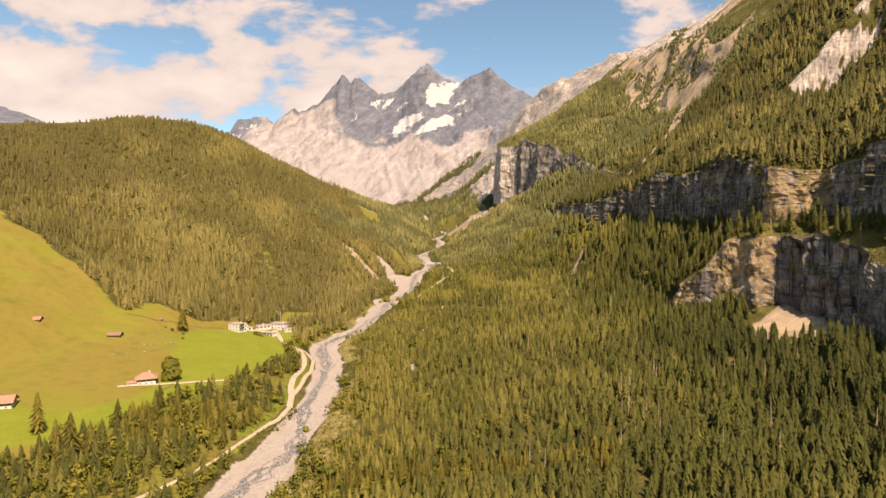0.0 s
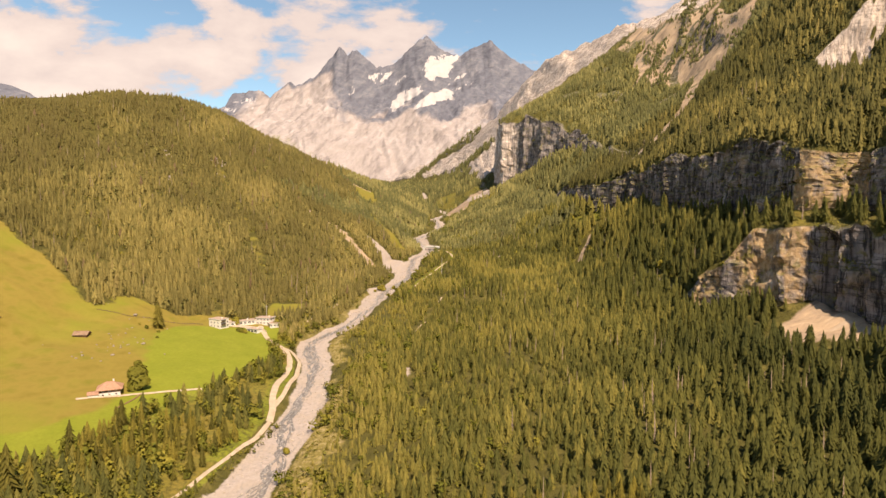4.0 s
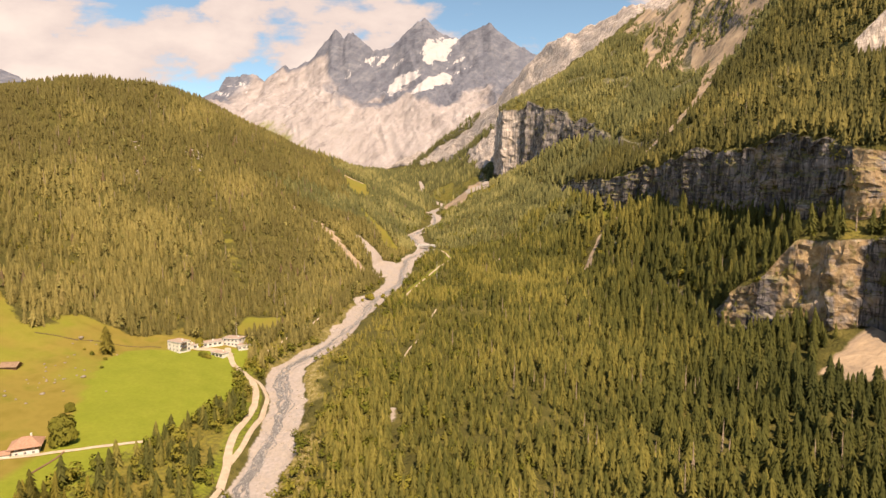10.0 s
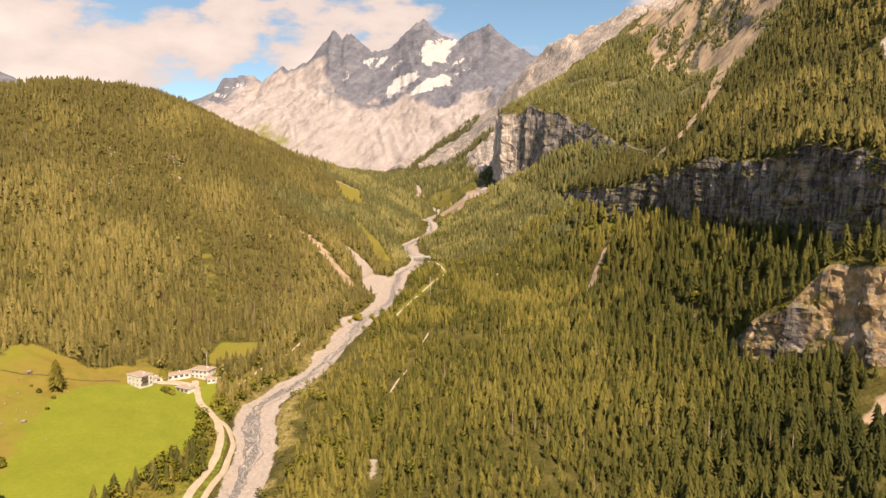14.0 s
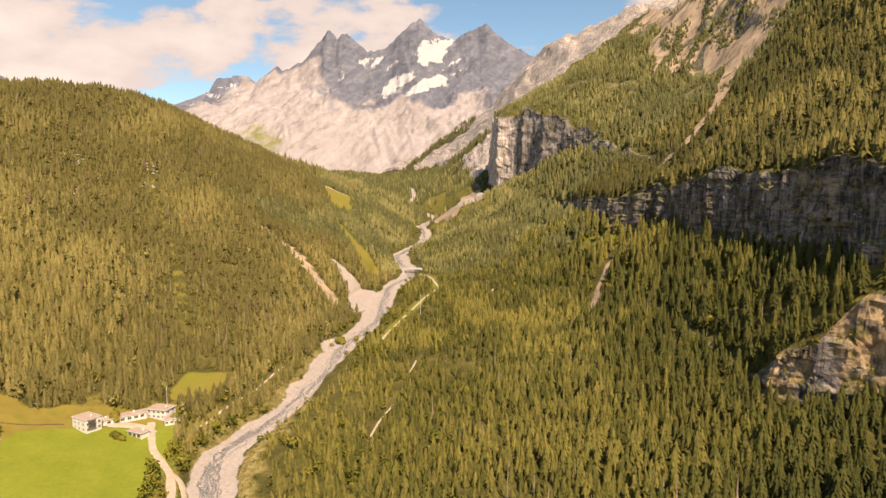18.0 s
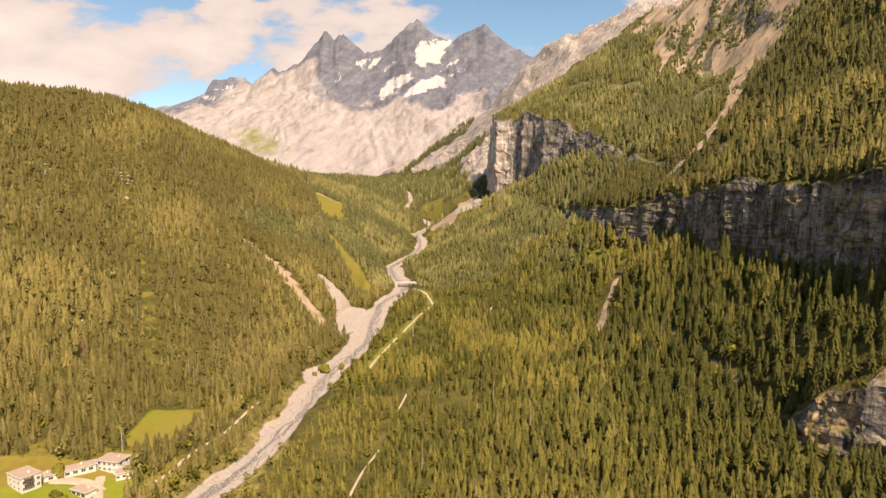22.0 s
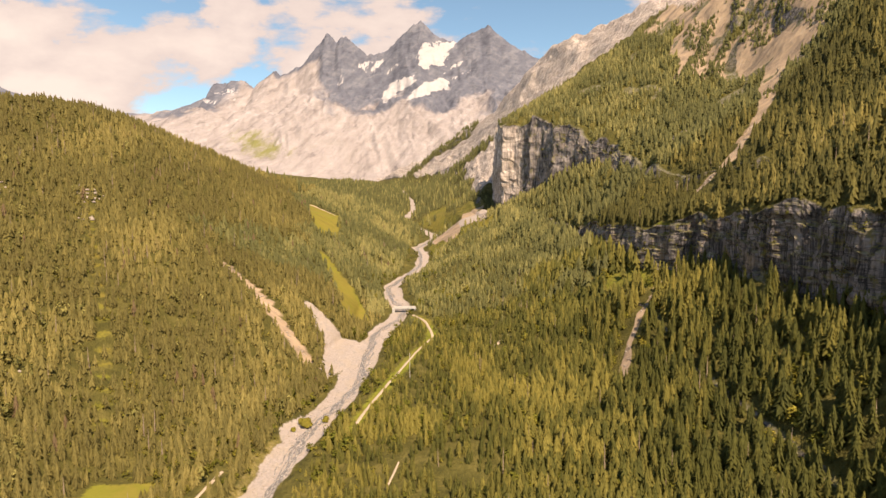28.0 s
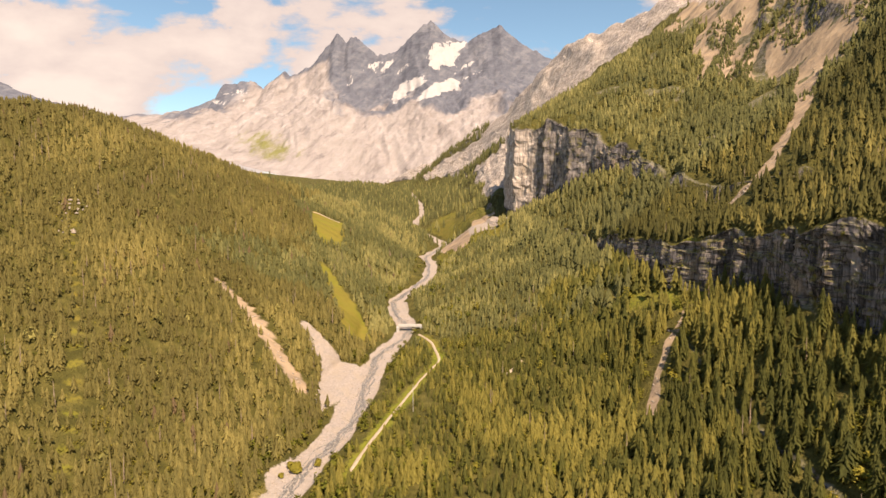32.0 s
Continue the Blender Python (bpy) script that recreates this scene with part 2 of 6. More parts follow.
# ---- noise on arrays ----
def lattice(ix, iy, iz, seed):
    n = (ix * 374761393 + iy * 668265263 + iz * 2147483647 + seed * 1274126177) & 0xFFFFFFFF
    n = ((n ^ (n >> 13)) * 1103515245) & 0xFFFFFFFF
    n = ((n ^ (n >> 16)) * 668265263) & 0xFFFFFFFF
    return ((n ^ (n >> 15)) & 0xFFFF) / 32767.5 - 1.0


def vnoise(x, y, z=0.0, seed=0):
    x, y, z = np.broadcast_arrays(np.asarray(x, float), np.asarray(y, float), np.asarray(z, float))
    ix, iy, iz = (np.floor(a).astype(np.int64) for a in (x, y, z))
    fx, fy, fz = ((lambda f: f * f * (3 - 2 * f))(a - np.floor(a)) for a in (x, y, z))
    out = 0.0
    for dx in (0, 1):
        for dy in (0, 1):
            for dz in (0, 1):
                w = (fx if dx else 1 - fx) * (fy if dy else 1 - fy) * (fz if dz else 1 - fz)
                out = out + w * lattice(ix + dx, iy + dy, iz + dz, seed)
    return out


def fbm(x, y, z=0.0, octaves=4, seed=0, gain=0.5):
    out, amp = 0.0, 1.0
    for o in range(octaves):
        out = out + amp * vnoise(np.asarray(x) * 2**o, np.asarray(y) * 2**o, np.asarray(z) * 2**o, seed + o)
        amp *= gain
    return out


def ridged(x, y, octaves=5, seed=0):
    out, amp = 0.0, 1.0
    for o in range(octaves):
        out = out + amp * (1 - 2 * np.abs(vnoise(x * 2**o, y * 2**o, 0.0, seed + o)))
        amp *= 0.5
    return out


def smooth(a, lo, hi):
    t = np.clip((np.asarray(a, float) - lo) / (hi - lo), 0, 1)
    return t * t * (3 - 2 * t)


def near(x, y, line):
    """Distance in plan from a broken line."""
    best = np.full(np.shape(x), 1e9)
    for (ax, ay), (bx, by) in zip(line[:-1], line[1:]):
        dx, dy = bx - ax, by - ay
        t = np.clip(((x - ax) * dx + (y - ay) * dy) / (dx * dx + dy * dy), 0, 1)
        best = np.minimum(best, np.hypot(x - ax - t * dx, y - ay - t * dy))
    return best


def inside(x, y, poly, soft=6.0):
    """1 inside a polygon in plan, 0 outside, with a soft rim."""
    hit = np.zeros(np.shape(x), bool)
    for (ax, ay), (bx, by) in zip(poly, poly[1:] + poly[:1]):
        cross = ((ay > y) != (by > y)) & (x < (bx - ax) * (y - ay) / ((by - ay) or 1e-9) + ax)
        hit ^= cross
    d = near(x, y, poly + poly[:1])
    return np.clip(0.5 + np.where(hit, d, -d) / soft, 0, 1)


# ---- the plan of the valley ----
# stations up the valley, and for each the lines that run along it
Y = [-300, 200, 350, 450, 503, 600, 680, 750, 840, 950, 1050, 1150, 1190, 1227, 1300, 1400, 1600, 2000, 2500, 3000, 3400]
FLOOR = [-150, -115.5, -104, -94.5, -90, -79.5, -71, -63.5, -54, -41, -30, -18, -13, -8, 0, 12, 33, 68, 108, 140, 150]
RIVER_Y = [-300, 250, 320, 375, 410, 440, 470, 491, 545, 590, 655, 700, 755, 824, 905, 950, 1000, 1060, 1110, 1186, 1241, 1302, 1335, 1420, 1507, 1700, 2000, 2500, 3400]
RIVER_X = [-74, -90, -84, -82.5, -85.5, -90, -101, -103, -84, -77, -68, -55, -50, -44, -27, -38, -48, -30, -15, -15, -28, -6, 4, -30, -70, -60, -80, -150, -500]
RIVER_W = [14, 15, 11.5, 9.5, 9, 10.5, 12, 10.5, 7.8, 7.8, 11, 9, 10.5, 9.5, 8, 10, 8, 8, 8, 8, 8, 8, 12, 7, 12, 6, 5, 5, 5]
CREST_X = [-700, -680, -660, -620, -600, -570, -540, -520, -470, -440, -410, -350, -322, -300, -225, -140, -330, -700, -900, -1100, -1200]
CREST_Z = [98, 102, 107, 112, 114, 118, 127, 139, 162, 193, 186, 154, 130, 119, 94, 64, 80, 150, 200, 230, 240]
FOOT_X = [-330, -310, -285, -255, -215, -165, -118, -92, -70, -76, -80, -62, -58, -60, -50, -40, -130, -180, -240, -330, -560]
FOOT_Z = [12, 20, 24, 22, 13, 4, 4, 3, 4, 12, 14, 14, 14, 14, 12, 10, 6, 8, 10, 10, 10]
R2_X = [150, 150, 150, 140, 120, 120, 130, 140, 120, 90, 70, 60, 55, 50, 45, 40, 0, 0, -60, -260, -420]
R2_Z = [30, 28, 20, 15, 11, 10, 10, 16, 30, 45, 45, 46, 46, 44, 42, 40, 25, 25, 10, 10, 5]
R3_X = [235, 235, 235, 235, 194, 180, 170, 170, 150, 115, 95, 85, 80, 72, 66, 55, 40, 40, -40, -250, -410]
R3_Z = [-105, -85, -70, -64, -68, -52, -42, -20, -5, 5, 22, 35, 40, 42, 48, 60, 70, 110, 125, 155, 155]
R4_X = [243, 243, 243, 243, 200, 188, 180, 178, 158, 123, 100, 90, 84, 76, 70, 60, 50, 50, -30, -240, -405]
R4_Z = [-80, -55, -30, -20, -36, -44, -34, -12, 2, 10, 26, 38, 43, 44, 50, 64, 80, 120, 135, 160, 156]
R5_X = [262, 262, 262, 262, 255, 250, 228, 222, 178, 155, 140, 120, 112, 86, 82, 78, 80, 80, 0, -210, -400]
R5_Z = [-60, -20, 5, 8, 8, 10, 13, 9, 12, 25, 42, 52, 54, 48, 52, 70, 100, 150, 160, 170, 157]
R6_X = [267, 267, 267, 267, 261, 255, 232, 227, 183, 162, 145, 125, 116, 90, 86, 84, 90, 90, 10, -205, -395]
R6_Z = [0, 40, 64, 52, 65, 69, 67, 53, 42, 38, 46, 55, 56, 50, 54, 76, 108, 158, 168, 174, 158]
P1_X = [400, 380, 355, 335, 330, 325, 305, 285, 245, 225, 211, 149, 125, 102, 98, 110, 140, 130, 60, -160, -380]
P1_Z = [60, 88, 106, 102, 106, 115, 122, 100, 82, 100, 118, 92, 74, 58, 58, 72, 140, 200, 220, 195, 160]
P2_X = [406, 386, 361, 341, 336, 331, 311, 291, 251, 231, 216, 154, 130, 107, 104, 117, 150, 140, 70, -150, -375]
P2_Z = [65, 93, 111, 107, 111, 120, 127, 105, 87, 105, 144, 176, 188, 182, 190, 196, 160, 215, 235, 200, 161]
R7_X = [480, 460, 420, 400, 400, 400, 385, 365, 340, 380, 390, 380, 360, 340, 290, 280, 250, 190, 100, -120, -365]
R7_Z = [120, 140, 148, 142, 142, 150, 165, 165, 155, 198, 222, 262, 280, 285, 292, 310, 280, 290, 270, 220, 163]
R8_X = [600, 580, 540, 520, 520, 520, 500, 480, 460, 470, 460, 450, 440, 430, 430, 420, 350, 260, 140, -90, -350]
R8_Z = [250, 275, 285, 280, 285, 300, 295, 290, 286, 305, 318, 345, 358, 368, 380, 400, 390, 400, 320, 240, 166]
R9_X = [1000, 1000, 950, 900, 880, 860, 820, 780, 740, 700, 640, 600, 580, 570, 540, 510, 430, 315, 185, -50, -330]
R9_Z = [560, 580, 600, 600, 600, 600, 600, 580, 560, 540, 505, 482, 476, 471, 466, 468, 473, 490, 375, 258, 170]
SPANS = (4, 6, 38, 26, 3, 10, 3, 34, 14, 20, 12, 34, 18, 26, 26, 18, 14, 5)

rows_y = np.concatenate([np.arange(-300, 180, 14.0), np.arange(180, 418, 3.6), np.arange(418, 514, 1.0), np.arange(514, 780, 2.2), np.arange(780, 940, 3.6), np.arange(940, 1030, 4.6), np.arange(1030, 1244, 1.7), np.arange(1244, 1420, 4.6), np.arange(1420, 2000, 14.0), np.arange(2000, 3401, 40.0)])


def line_at(y, xs):
    """A control line at any station, slightly eased."""
    return sum(np.interp(y + d, Y, xs) for d in (-14, -7, 0, 7, 14)) / 5


def river_at(y):
    return np.interp(y, RIVER_Y, RIVER_X), np.interp(y, RIVER_Y, RIVER_W)


def lines(y):
    """The x and z of all the lines at the stations y: two arrays (lines, stations)."""
    fl = line_at(y, FLOOR)
    rx, rw = river_at(y)
    cx, cz = line_at(y, CREST_X), line_at(y, CREST_Z)
    fx, fz = line_at(y, FOOT_X), fl + line_at(y, FOOT_Z)
    fx = np.minimum(fx, rx - rw - 12)
    xs = [cx - 1100, cx - 220, cx, fx, rx - rw - 5, rx - rw, rx + rw, rx + rw + 5]
    zs = [cz + 10, np.minimum(cz - 2, 166), cz, fz, fl + 2.5, fl, fl, fl + 2.5]
    for ax, az, rel in ((R2_X, R2_Z, 1), (R3_X, R3_Z, 0), (R4_X, R4_Z, 0), (R5_X, R5_Z, 0), (R6_X, R6_Z, 0), (P1_X, P1_Z, 0), (P2_X, P2_Z, 0), (R7_X, R7_Z, 0), (R8_X, R8_Z, 0), (R9_X, R9_Z, 0)):
        xs.append(line_at(y, ax))
        zs.append(line_at(y, az) + (fl if rel else 0))
    step = 26 * smooth(467 - y, 0, 14)
    for k, ax, az in ((11, 6, 4), (12, 6, 4.5), (13, 6, 5), (14, 6, 5), (10, 5, 5), (9, 5, 3)):
        gate = (1 - smooth(y, 495, 525)) if k in (9, 10) else 1.0
        ax, az = ax * gate, az * gate
        xs[k] = xs[k] + (12 * smooth(503 - y, 0, 46) + (13 if k == 9 else 8) * smooth(456 - y, 0, 5) if k in (9, 10) else 0) + ax * fbm(y / 32, 0 * y, 0, 3, 90 if k in (11, 12) else 93 if k in (13, 14) else 96) + (step if k in (11, 12) else 17 * smooth(1220 - y, 0, 5) * smooth(y, 1050, 1220) if k in (13, 14) else 0)
        zs[k] = zs[k] + az * fbm(y / 24, 0 * y, 0, 3, 100 + k)
    zs[10] = zs[10] + 23 * smooth(494 - y, 0, 14) * smooth(y, 330, 420)
    zs[11] = zs[11] + 3 * smooth(494 - y, 0, 14)
    keep = 1 - smooth(y, 503, 535)
    zs[10] = zs[9] + 4 + np.maximum(zs[10] - zs[9] - 4, 0) * keep
    xs.append(xs[-1] + 500)
    zs.append(zs[-1] - 90)
    return np.array(xs), np.array(zs)


LX, LZ = lines(rows_y)
LX = np.maximum.accumulate(LX + np.arange(len(LX))[:, None] * 0.01, axis=0)
us = np.concatenate([k + np.arange(n) / n for k, n in enumerate(SPANS)] + [[float(len(SPANS))]])
ku = np.minimum(us.astype(int), len(SPANS) - 1)
fu = us - ku
GX = LX[ku] * (1 - fu)[:, None] + LX[ku + 1] * fu[:, None]
GZ = LZ[ku] * (1 - fu)[:, None] + LZ[ku + 1] * fu[:, None]
# round the broken cross-section, but leave cliffs and river banks sharp
soft = ((us > 0.5) & (us < 3.4)) | ((us > 7.6) & (us < 9)) | ((us > 11.3) & (us < 11.8)) | ((us > 14.3) & (us < 17))
for _ in range(10):
    avg = GZ.copy()
    avg[1:-1] = (GZ[:-2] + 2 * GZ[1:-1] + GZ[2:]) / 4
    GZ = np.where(soft[:, None], avg, GZ)
GY = np.repeat(rows_y[None, :], len(us), 0)
UU = np.repeat(us[:, None], len(rows_y), 1)
calm = smooth(UU, 2.95, 3.3) * (1 - smooth(UU, 7.0, 7.4))          # the meadows and the river bed
rough = 1 - calm
GZ = GZ + rough * (3.2 * fbm(GX / 45, GY / 45, 0, 4, 3) + 9 * smooth(UU, 14.6, 15.4) * ridged(GX / 95, GY / 95, 5, 7) * smooth(UU, 14.8, 16.2)) + 0.5 * fbm(GX / 22, GY / 22, 0, 3, 5)
bank = LX[3][None, :] - GX
GZ = GZ + 11 * np.exp(-(((bank - 42) / 34) ** 2)) * smooth(GY, 700, 770) * (1 - smooth(GY, 880, 960)) * (UU < 3)
GZ = GZ + 16 * np.clip(1 - np.hypot((GX - 268) * 1.1, GY - 436) / 54 + 0.12 * fbm(GX / 9, GY / 9, 0, 3, 88), 0, 1) * (UU > 7.5) * (UU < 9.02)        # the fan below the recess
# cliff faces: ledges, buttresses and recesses
face = np.zeros_like(GX)
for a, b in ((9, 10), (11, 12), (13, 14)):
    face = np.maximum(face, smooth(UU, a - 0.02, a + 0.12) * (1 - smooth(UU, b - 0.04, b + 0.06)))
tall = np.clip((LZ[ku + 1] - LZ[ku]) / 25.0, 0, 1) * face


def blocky(a, b, wa, wb, seed):
    """Broken courses: each block stands out or back by its own amount."""
    row = np.floor(b / wb + 0.5 * vnoise(a / 40, b / 40, 0, seed)).astype(np.int64)
    col = np.floor(a / wa + 0.37 * row + 0.4 * vnoise(a / 25, b / 60, 0, seed + 1)).astype(np.int64)
    return lattice(col, row, 0 * row, seed + 2)


pillar = smooth(UU, 12.95, 13.05) * smooth(GY, 1030, 1060)
beds_ = np.floor(GZ / 2.6 + 0.8 * vnoise(GX / 60, GY / 60, 0, 14)).astype(np.int64)
GX = GX + tall * (1 - pillar) * (4.5 * fbm(GY / 36, GZ / 170, 0, 3, 11) + 3.6 * np.abs(vnoise(GY / 11, GZ / 95, 0, 13)) + 2.4 * blocky(GY, GZ, 8, 30, 81) + 1.3 * blocky(GY, GZ, 4.5, 11, 84) + 0.7 * lattice(beds_, np.floor(GY / 22).astype(np.int64), 0 * beds_, 85) + 0.5 * fbm(GY / 6, GZ / 8, 0, 2, 17))
flute = tall * pillar
GX = GX + flute * (9.0 * np.abs(vnoise(GY / 26, GZ / 140, 0, 23)) + 4.0 * np.abs(vnoise(GY / 9, GZ / 90, 0, 24)) + 2.4 * fbm(GY / 12, GZ / 22, 0, 4, 25) + 1.8 * blocky(GY, GZ, 10, 22, 94) + 1.2 * blocky(GY, GZ, 5, 8, 98) - 4.0)
GZ = GZ + 7 * pillar * smooth(UU, 13.6, 14.0) * (1 - smooth(UU, 14.0, 14.3)) * fbm(GY / 18, GX / 18, 0, 3, 27)
GY = GY + (tall - flute) * (1.2 * fbm(GX / 14, GZ / 16, 0, 2, 19) + 1.6 * blocky(GX, GZ, 9, 13, 87) + 0.9 * blocky(GX, GZ, 4.5, 4, 90)) + flute * smooth(GY, 1195, 1212) * (2.0 * blocky(GX, GZ, 7, 16, 92) + 1.0 * fbm(GX / 6, GZ / 14, 0, 3, 91))

# a deep alcove beside the pale outcrop
GX = GX + 11 * tall * smooth(UU, 8.95, 9.1) * (1 - smooth(UU, 9.75, 10.0)) * smooth(GY, 431, 435) * (1 - smooth(GY, 445, 449))

# a pale wall that stands out of the wooded slope
across = smooth(GX, 372, 400) * (1 - smooth(GX, 470, 510)) * (UU > 13.5)
riser = smooth(GY, 661, 674)
GZ = GZ + across * (4 * riser * (1 - smooth(GY, 690, 780)) - 46 * smooth(GY, 500, 600) * (1 - riser))
pale_wall = across * smooth(GY, 657, 662) * (1 - smooth(GY, 675, 680)) * smooth(fbm(GX / 22, GZ / 14, 0, 3, 99), -0.55, -0.15)
GY = GY + pale_wall * (2.0 * blocky(GX, GZ, 12, 6, 95) + 2.0 * fbm(GX / 14, GZ / 5, 0, 3, 96))
GZ = GZ + pale_wall * 1.5 * fbm(GX / 9, GZ / 9, 0, 2, 97)

# what covers the ground
ROAD = [(-152, 512), (-148.8, 505), (-138.4, 485.5), (-120.3, 466), (-110.5, 446), (-106, 429), (-104.5, 410), (-105.3, 396), (-103, 380), (-98.5, 366), (-95.8, 350), (-97, 331), (-100.5, 318), (-106.5, 296), (-111, 276), (-120, 254), (-134, 232)]
ROAD_B = [(-120.3, 466), (-111.8, 459.6), (-102.5, 442.7), (-98.3, 416.4), (-98.5, 400.8), (-97.5, 384), (-98.3, 368)]
TRACK = [(-14, 882), (0, 850), (8, 812), (-6, 770), (-11, 752), (-22, 719), (-33, 677), (-38, 650)]
PATH_A = [(-27.5, 484), (-27, 498), (-23, 519), (-17.6, 544.5), (-14.8, 563.5), (-10.7, 581), (-6, 605), (2, 640)]
GULLY = [(194, 773), (186, 763), (170, 746), (157, 726), (143, 697)]
RILL = [(-27.5, 421), (-25.5, 404)]
RILL_GAP = [(-28, 424), (-25, 404), (-18, 378), (-10, 344)]
CHUTE = [(400, 985), (365, 935), (335, 886), (307, 863), (272, 821), (251, 813), (238, 807)]
SCAR = [(-115, 829), (-109, 830), (-95, 825), (-80, 816), (-60, 811), (-52, 794), (-57, 765), (-64, 741), (-71, 726), (-79, 746), (-84, 768), (-84, 787), (-94, 801), (-104, 813)]
SCAR_B = [(-186, 842), (-160, 820), (-132, 790), (-105, 765), (-84, 748)]
STRIP = [(-178, 615), (-193, 651), (-240, 730), (-311, 838)]
FIELD = [(-193, 405), (-203, 436), (-213, 465), (-208, 488), (-188, 496), (-172, 500), (-150, 512), (-128, 512), (-118, 490), (-122, 462), (-119, 436), (-135, 395), (-140, 362), (-160, 300), (-225, 255), (-262, 300), (-246, 318), (-214, 304), (-198, 314), (-184, 338), (-180, 368)]
CLEAR_PATH = [(-128, 508), (-122, 516), (-117, 542), (-108, 563), (-102, 602)]
CLEARING = [(-163, 586), (-132, 590), (-134, 564), (-138, 534), (-160, 545)]
MEADOW_A = [(-192, 1202), (-146, 1202), (-132, 1140), (-128, 1080), (-150, 1068), (-176, 1130)]
MEADOW_B = [(-140, 1004), (-118, 985), (-68, 902), (-56, 866), (-76, 846), (-98, 900)]
SCREE = [(335, 1116), (324, 1012), (350, 1052), (390, 1063), (388, 984), (340, 905), (375, 934), (405, 950), (438, 962), (560, 1040), (680, 1280), (480, 1420), (372, 1380), (366, 1232)]
LEDGE = [(160, 812), (168, 838), (186, 836), (212, 792), (214, 738), (204, 736), (196, 762), (176, 790)]
FAN = [(262, 450), (238, 443), (209, 424), (222, 408), (254, 396), (288, 398), (288, 442)]
FAN_FRONT = [(262, 455), (230, 446), (196, 424), (206, 398), (250, 374), (296, 380), (296, 445)]
SPUR_A = [(-224, 2779), (-140, 2840), (-48, 2901), (40, 2740), (128, 2586)]
SPUR_B = [(-40, 2560), (60, 2240), (142, 1987)]
RIBS = ([(334, 1085), (350, 1120), (378, 1150), (410, 1185)], [(362, 1070), (384, 1105), (412, 1120)], [(330, 1040), (340, 1075), (350, 1100)], [(420, 1130), (446, 1170), (470, 1215)], [(440, 1050), (480, 1090), (520, 1120)])


def forest_edge(x):
    return np.interp(x, [-900, -407, -365, -333, -303, -286, -266, -262, -248, -230, -216, -198, -170, -150, -120], [560, 533, 514, 514, 502, 486, 475, 498, 515, 519, 515, 520, 522, 540, 480])


def strip_edge(y):
    return np.interp(y, [180, 260, 310, 345, 385, 415, 445, 470], [-225, -192, -168, -157, -137, -124, -119, -118])


